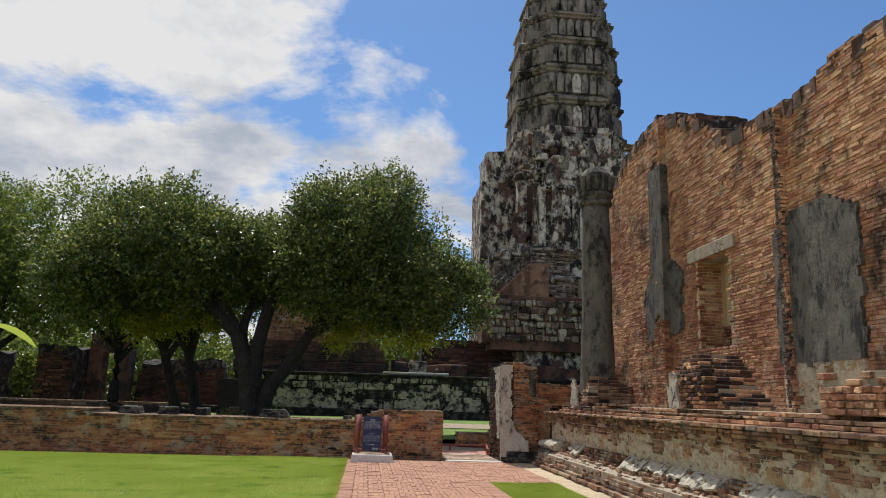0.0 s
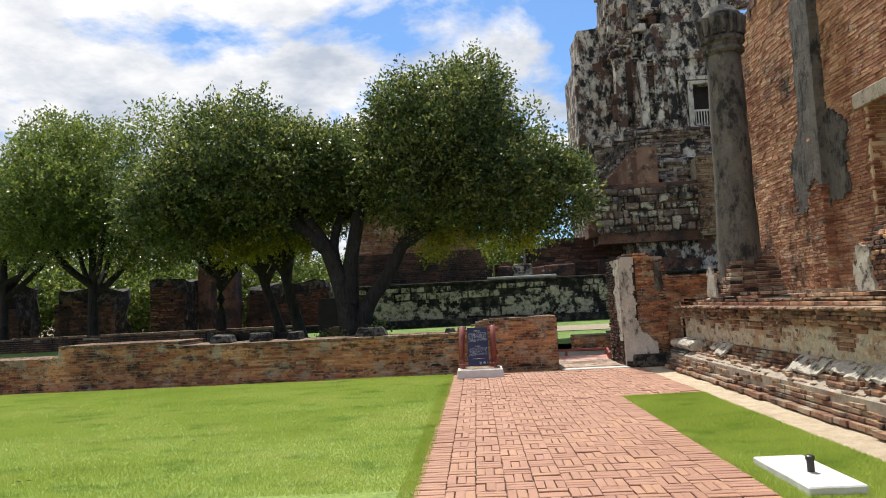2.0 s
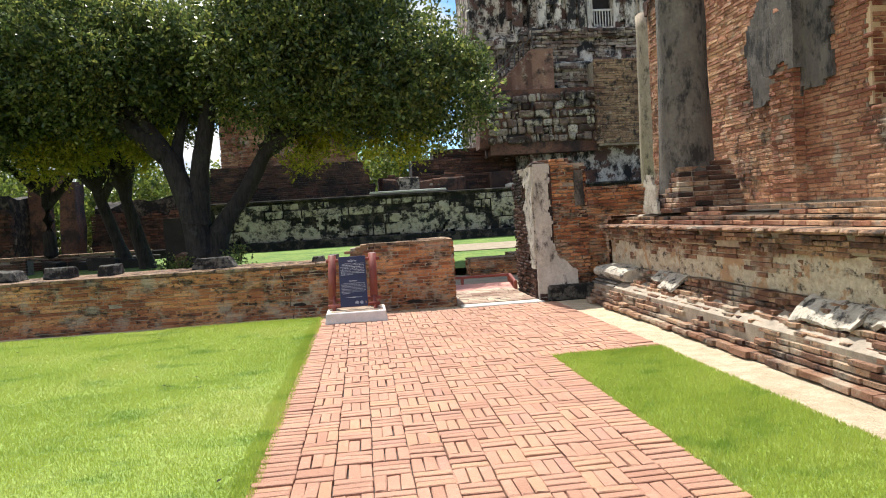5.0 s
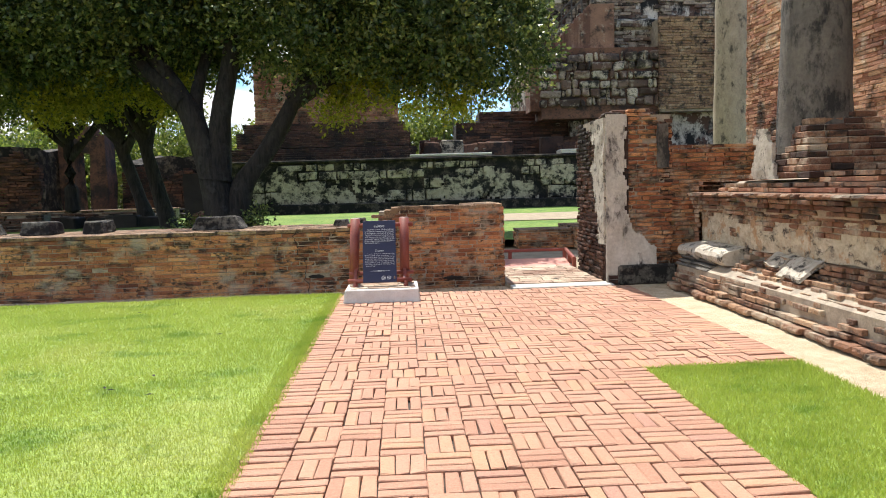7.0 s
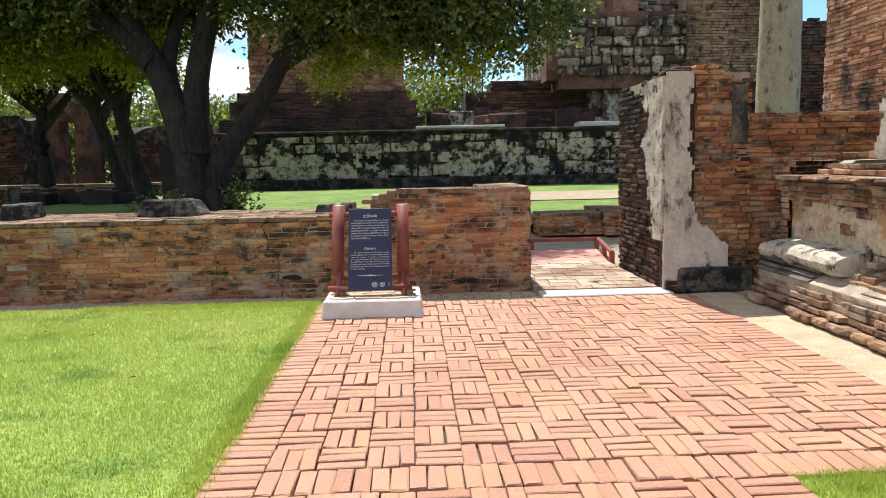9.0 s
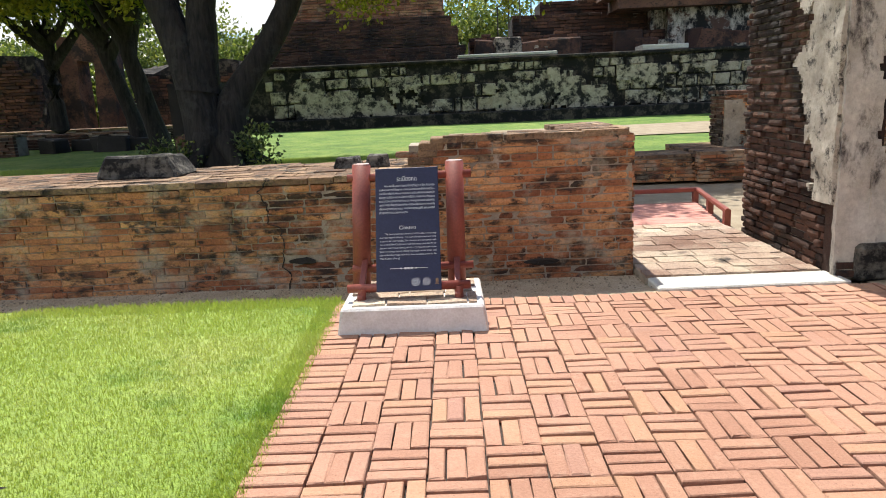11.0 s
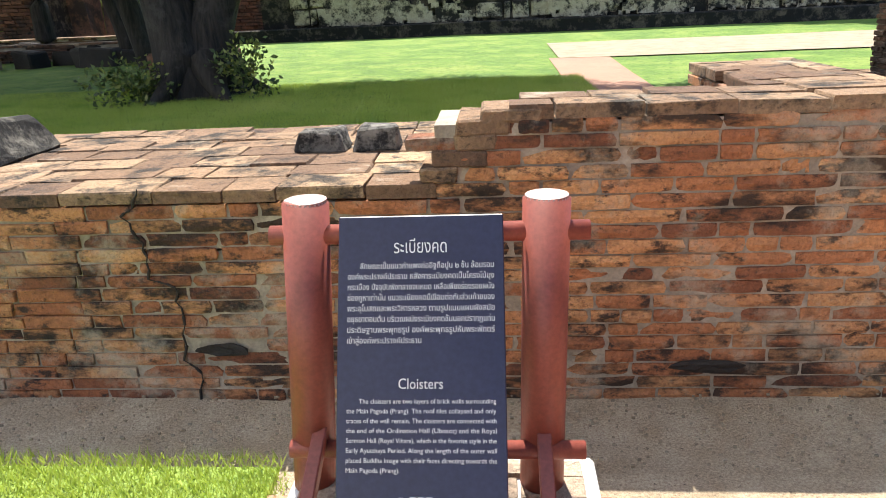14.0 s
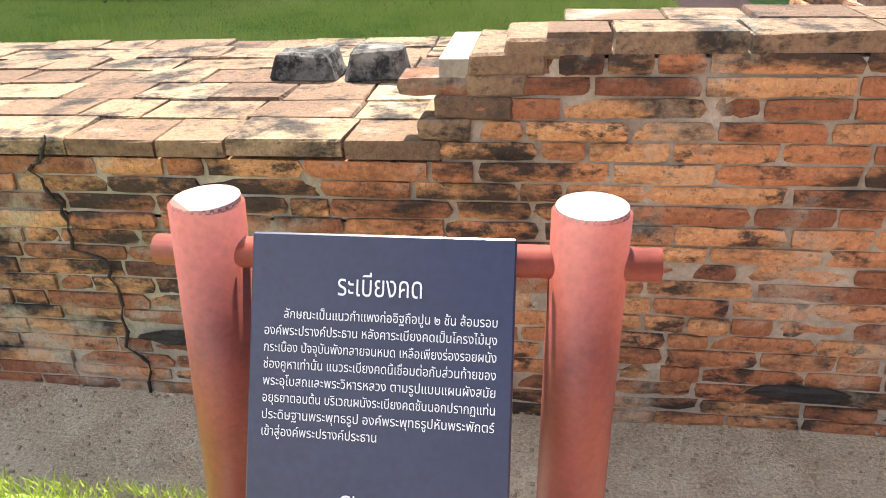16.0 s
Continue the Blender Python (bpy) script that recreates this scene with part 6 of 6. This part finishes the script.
# ---------------------------------------------------------------- sign and small things
def sign():
    plinth = thing("sign_plinth", "white painted concrete plinth with worn edges", "plinth")
    bm = bmesh.new()
    box(bm, -0.418, 0.557, 17.205, 17.93, -0.02, 0.165, 0.014)
    for v in bm.verts:
        if v.co.z > 0.1:
            v.co.x = 0.07 + (v.co.x - 0.07) * 0.945
            v.co.y = 17.57 + (v.co.y - 17.57) * 0.95
    lumpy(bm, 0.004, 9, 2, 1)
    part("block", bm, M["white_paint"], plinth)
    top_slabs(plinth, -0.355, 0.49, 17.27, 17.88, 0.177, 3, M["sill_brick"], (0.24, 0.12), (-0.4, 0.6))
    post = thing("notice_sign", "dark navy notice board between two red-brown round posts", "sign")
    for side, x0, x1 in ((-1, -0.315, -0.268), (1, 0.362, 0.376)):
        bm = bmesh.new()
        tube(bm, (x0, 17.775, 0.165), (x1, 17.826, 1.030), 0.0635, 0.0635, 28)
        bmesh.ops.bevel(bm, geom=[e for e in bm.edges if abs(e.verts[0].co.z - e.verts[1].co.z) < 0.02 and e.verts[0].co.z > 1], offset=0.006, segments=2, affect="EDGES")
        ob = part("post", bm, M["red_paint"], post)
        for f in ob.data.polygons:
            f.use_smooth = len(f.vertices) == 4
        # A paler disc paints the sun's glare on the post top.
        bm = bmesh.new()
        lathe(bm, [(0.0575, 1.024), (0.0575, 1.0335), (0.0, 1.0335)], (x1, 17.826, 0), 28)
        part("cap", bm, M["sunlit_paint"], ob, "pale pink disc painting the sun glare on the post top")
    for z, x0, x1, y, r in ((0.937, -0.370, 0.488, 17.815, 0.0275), (0.307, -0.365, 0.482, 17.74, 0.0265), (0.248, -0.362, 0.452, 17.425, 0.029)):
        bm = bmesh.new()
        tube(bm, (x0, y, z), (x1, y, z), r, r, 18)
        ob = part("rail", bm, M["red_paint"], post)
        for f in ob.data.polygons:
            f.use_smooth = len(f.vertices) == 4
    for x in (-0.275, 0.366):
        bm = bmesh.new()
        box(bm, x - 0.02, x + 0.02, -0.30, 0.0, -0.02, 0.02, 0.004)
        for v in bm.verts:
            v.co = Vector((v.co.x, 17.80 + v.co.y * 1.45, 0.385 + v.co.y * 0.66 + v.co.z))
        part("brace", bm, M["red_paint"], post)
        bm = bmesh.new()
        tube(bm, (x + 0.012, 17.39, 0.168), (x + 0.01, 17.405, 0.245), 0.025, 0.025, 14)
        part("foot", bm, M["red_paint"], post)
    # the leaning board: its lower edge stands nearer than its upper one
    z0, z1 = 0.234, 1.0
    y0, y1 = 17.372, 17.768
    slope = math.atan2(y1 - y0, z1 - z0)
    height = math.hypot(y1 - y0, z1 - z0)
    board_at = Matrix.Translation((0.047, y0, z0)) @ Matrix.Rotation(-slope, 4, "X")
    bm = bmesh.new()
    box(bm, -0.214, 0.214, 0, 0.02, 0, height, 0.003)
    for v in bm.verts:
        v.co = board_at @ v.co
    board = part("board", bm, M["navy"], post, "dark navy printed panel")

    def line(text, u, v, size, align="LEFT", width=None, spread=None):
        curve = bpy.data.curves.new("writing", "FONT")
        curve.body, curve.size, curve.align_x = text, size, align
        curve.resolution_u = 3
        ob = new("writing", curve)
        bpy.context.view_layer.update()
        mesh = bpy.data.meshes.new_from_object(ob.evaluated_get(bpy.context.evaluated_depsgraph_get()))
        bpy.data.objects.remove(ob)
        bpy.data.curves.remove(curve)
        xs = [p.co.x for p in mesh.vertices]
        if not xs:
            return
        k = width / (max(xs) - min(xs)) if width else 1.0
        left = min(xs) if align == "LEFT" else (min(xs) + max(xs)) / 2
        for p in mesh.vertices:
            p.co = board_at @ Vector((u + (p.co.x - left) * k, -0.0025, v + p.co.y))
        link_mesh("writing", mesh, M["letter"], board)

    full = height
    line("ระเบียงคด", 0.0, full - 0.098, 0.048, "CENTER", 0.136)
    thai = ["ลักษณะเป็นแนวกำแพงก่ออิฐถือปูน ๒ ชั้น ล้อมรอบ", "องค์พระปรางค์ประธาน หลังคาระเบียงคดเป็นโครงไม้มุง", "กระเบื้อง ปัจจุบันพังทลายจนหมด เหลือเพียงร่องรอยผนัง", "ช่องคูหาเท่านั้น แนวระเบียงคดนี้เชื่อมต่อกับส่วนท้ายของ", "พระอุโบสถและพระวิหารหลวง ตามรูปแบบแผนผังสมัย", "อยุธยาตอนต้น บริเวณผนังระเบียงคดชั้นนอกปรากฏแท่น", "ประดิษฐานพระพุทธรูป องค์พระพุทธรูปหันพระพักตร์", "เข้าสู่องค์พระปรางค์ประธาน"]
    for k, text in enumerate(thai):
        ind = 0.032 if k == 0 else 0.0
        wide = 0.19 if k == 7 else 0.376 - ind
        line(text, -0.188 + ind, full - 0.138 - 0.0272 * k, 0.0212, "LEFT", wide)
    line("Cloisters", 0.0, full - 0.442, 0.038, "CENTER", 0.112)
    english = ["The cloisters are two layers of brick walls surrounding", "the Main Pagoda (Prang). The roof tiles collapsed and only", "traces of the wall remain. The cloisters are connected with", "the end of the Ordination Hall (Ubosot) and the Royal", "Sermon Hall (Royal Vihara), which is the favorite style in the", "Early Ayutthaya Period. Along the length of the outer wall", "placed Buddha image with their faces directing towards the", "Main Pagoda (Prang)."]
    for k, text in enumerate(english):
        ind = 0.032 if k == 0 else 0.0
        wide = 0.135 if k == 7 else 0.376 - ind
        line(text, -0.188 + ind, full - 0.478 - 0.0240 * k, 0.0168, "LEFT", wide)
    bm = bmesh.new()
    box(bm, -0.125, -0.03, -0.003, 0.0, full - 0.711, full - 0.7085)
    box(bm, 0.03, 0.125, -0.003, 0.0, full - 0.711, full - 0.7085)
    for u in (-0.05, -0.02, 0.0, 0.02, 0.05):
        s = 0.008 if abs(u) < 0.03 else 0.006
        box(bm, u - s, u + s, -0.003, 0.0, full - 0.710 - s * 0.8, full - 0.710 + s * 0.8)
    for v in bm.verts:
        v.co = board_at @ v.co
    part("ornament", bm, M["letter"], board, "white scroll ornament")
    for u, r in ((0.045, 0.027), (0.117, 0.025)):
        bm = bmesh.new()
        for a, b in ((r, r * 0.84), (r * 0.55, r * 0.32)):
            outer = [bm.verts.new((u + a * math.cos(i * 0.2618), -0.003, full - 0.805 + a * math.sin(i * 0.2618))) for i in range(24)]
            inner = [bm.verts.new((u + b * math.cos(i * 0.2618), -0.003, full - 0.805 + b * math.sin(i * 0.2618))) for i in range(24)]
            for i in range(24):
                j = (i + 1) % 24
                bm.faces.new((outer[i], outer[j], inner[j], inner[i]))
        for v in bm.verts:
            v.co = board_at @ v.co
        part("emblem", bm, M["letter"], board, "round white emblem")
    bm = bmesh.new()
    box(bm, 0.172, 0.198, -0.003, 0.0, full - 0.825, full - 0.82)
    box(bm, 0.176, 0.194, -0.003, 0.0, full - 0.815, full - 0.785)
    for v in bm.verts:
        v.co = board_at @ v.co
    part("emblem", bm, M["brick_top"], board, "small tan emblem")


sign()


def slab_with_pipe():
    slab = thing("concrete_slab", "white concrete slab with a black pipe stub on the grass", "slab")
    bm = bmesh.new()
    box(bm, 2.36, 2.78, 7.9, 8.95, -0.02, 0.06, 0.01)
    lumpy(bm, 0.003, 5, 2, 1)
    part("slab", bm, M["white_paint"], slab)
    bm = bmesh.new()
    lathe(bm, [(0.028, 0.05), (0.028, 0.15), (0.034, 0.15), (0.034, 0.18), (0.022, 0.188)], (2.58, 8.35, 0), 14)
    part("pipe", bm, M["black_plastic"], slab, "black plastic pipe stub")


slab_with_pipe()


def loose_bits():
    rng = random.Random(44)
    def broken_block(name, label, category, group, x, y, w, d, h, seed):
        """A split block: sheared corners, uneven faces, lying on the wall's top."""
        stone = thing(name, label, category, group)
        r = random.Random(seed)
        bm = bmesh.new()
        box(bm, -w, w, -d, d, 0, h)
        for v in bm.verts:
            if v.co.z > 0.01:
                v.co.x *= r.uniform(0.68, 0.97)
                v.co.y *= r.uniform(0.7, 0.95)
                v.co.z *= r.uniform(0.82, 1.12)
        bmesh.ops.bevel(bm, geom=list(bm.edges), offset=h * 0.09, segments=1, affect="EDGES")
        lumpy(bm, 0.10 * h, 9, 3, seed)
        for v in bm.verts:
            v.co += Vector((x, y, 0.868))
        part("stone", bm, M["pale_rock"] if h < 0.15 else M["rubble_stone"], stone)

    for k, (x, y, w, d, h) in enumerate(((-0.575, 19.34, 0.13, 0.09, 0.11), (-0.31, 19.33, 0.11, 0.09, 0.12))):
        broken_block("rock", "pale grey broken stone lying on the wall top", "stone", "stones on the wall", x, y, w, d, h, 3 + k)
    for k, (x, w, h) in enumerate(((-2.42, 0.37, 0.20), (-4.22, 0.16, 0.19), (-5.05, 0.22, 0.20), (-5.95, 0.26, 0.2))):
        broken_block("masonry_block", "blackened masonry block lying on the wall top", "stone block", "blocks on the wall", x, 19.38, w, 0.26, h, 13 + k)
    for k in range(26):
        leaf = thing("fallen_leaf", "dry brown leaf lying on the lawn", "leaf", "fallen leaves on the lawn")
        x, y = rng.uniform(-5, -0.7), rng.uniform(7, 17)
        leaf.location = (x, y, 0.03)
        bm = bmesh.new()
        vs = [bm.verts.new(p) for p in ((-0.03, 0, 0), (0, 0.014, 0.008), (0.035, 0, 0.004), (0, -0.014, 0.008))]
        bm.faces.new(vs)
        leaf.rotation_euler[2] = rng.uniform(0, 6)
        part("blade", bm, M["bark"], leaf)


loose_bits()


def pebbles():
    """Loose grit along the wall's foot."""
    rng = random.Random(71)
    verts, faces = [], []
    for k in range(900):
        x, y = rng.uniform(-3.5, 1.85), rng.uniform(18.1, 18.58)
        s = rng.uniform(0.002, 0.007)
        base = len(verts)
        for px, py, pz in piece_verts(s * 2, s * 1.2, s * 1.5, rng, 0.2, 0.2):
            verts.append((x + px, y + pz, -0.012 - py))
        faces.extend(tuple(base + i for i in f[::-1]) for f in PIECE_FACES)
    ob = pydata("pebbles", verts, faces, M["soil"])
    tagged(ob, "loose brick grit and pebbles along the wall foot", "gravel", "", "stuff")


pebbles()


def path_shrub():
    """A young shrub beside the path, whose leaf tips hang into the start of the walk."""
    shrub = thing("shrub", "young shrub with broad bright green leaves beside the path", "shrub")
    bm = bmesh.new()
    limb(bm, [(-2.2, 1.75, -0.02), (-2.15, 1.8, 0.6), (-1.95, 1.95, 1.2), (-1.30, 2.35, 1.60)], [0.022, 0.018, 0.012, 0.005], 7, 3)
    part("stem", bm, M["bark"], shrub)
    rng = random.Random(8)
    tips = [(-1.22, 2.38, 1.60, 0.16), (-1.30, 2.32, 1.57, 0.15), (-1.40, 2.3, 1.61, 0.15)] + [(-2.1 + rng.uniform(-0.3, 0.15), 1.55 + rng.uniform(-0.2, 0.2), rng.uniform(0.6, 1.3), 0.14) for k in range(12)]
    for x, y, z, ln in tips:
        a = rng.uniform(-0.5, 0.9)
        bm = bmesh.new()
        rows = []
        for k in range(7):
            f = k / 6
            w = ln * 0.26 * math.sin(math.pi * min(1, f * 0.92 + 0.06)) ** 0.8
            drop = -0.35 * ln * f * f
            rows.append([bm.verts.new((ln * f * math.cos(a) - s * w * math.sin(a), ln * f * math.sin(a) + s * w * math.cos(a), drop + 0.2 * w * abs(s))) for s in (-1, 0, 1)])
        for p, q in zip(rows, rows[1:]):
            for i in range(2):
                bm.faces.new((p[i], p[i + 1], q[i + 1], q[i]))
        bmesh.ops.translate(bm, verts=bm.verts, vec=(x, y, z))
        part("leaf", bm, M["blade"], shrub, "", True)


path_shrub()


# ---------------------------------------------------------------- grass
def grass(name, regions, density, tall, seed, label, floor=0.0):
    rng = np.random.default_rng(seed)
    pts = []
    for x0, x1, y0, y1 in regions:
        n = int((x1 - x0) * (y1 - y0) * density)
        pts.append(np.stack([rng.uniform(x0, x1, n), rng.uniform(y0, y1, n)], axis=1))
    xy = np.concatenate(pts)
    n = len(xy)
    wave = 0.85 + 0.15 * np.sin(xy[:, 0] * 2.3 + 1.3 * np.sin(xy[:, 1] * 1.7)) * np.sin(xy[:, 1] * 2.9)
    h = tall * rng.uniform(0.5, 1.3, n) * wave
    a = rng.uniform(0, 2 * np.pi, n)
    b = rng.uniform(0, 2 * np.pi, n)
    w = rng.uniform(0.0022, 0.0042, n)
    root = np.stack([xy[:, 0], xy[:, 1], np.full(n, floor - 0.012)], axis=1)
    across = np.stack([np.cos(a) * w, np.sin(a) * w, np.zeros(n)], axis=1)
    lean = np.stack([np.cos(b) * h * 0.75, np.sin(b) * h * 0.75, h + 0.012], axis=1)
    tri = np.stack([root - across, root + across, root + lean], axis=1)
    mesh = bpy.data.meshes.new(name)
    mesh.vertices.add(n * 3)
    mesh.vertices.foreach_set("co", tri.astype(np.float32).ravel())
    mesh.loops.add(n * 3)
    mesh.loops.foreach_set("vertex_index", np.arange(n * 3, dtype=np.int32))
    mesh.polygons.add(n)
    mesh.polygons.foreach_set("loop_start", np.arange(0, n * 3, 3, dtype=np.int32))
    mesh.update()
    ob = link_mesh(name, mesh, M["blade"])
    return tagged(ob, label, "grass", "", "stuff")


grass("lawn_grass", [(-13, PATH_L + 0.03, 8.5, 18.08)], 6500, 0.017, 1, "short mown green grass blades of the lawn")
grass("strip_grass", [(PATH_R - 0.02, 3.40, 7.5, WIDE_Y + 0.02)], 12000, 0.026, 2, "short green grass blades of the strip")
grass("edge_grass", [(2.3, 3.42, WIDE_Y - 0.25, WIDE_Y + 0.05), (PATH_L - 0.12, PATH_L + 0.05, 8, 18.0), (-3.0, PATH_L, 17.9, 18.14)], 7000, 0.032, 3, "longer grass fringe along the edges")
grass("court_grass", [(-9, 1.0, 20.1, 24), (-9, 1.5, 24, 27)], 4200, 0.07, 5, "shaded grass blades of the inner lawn", INNER)
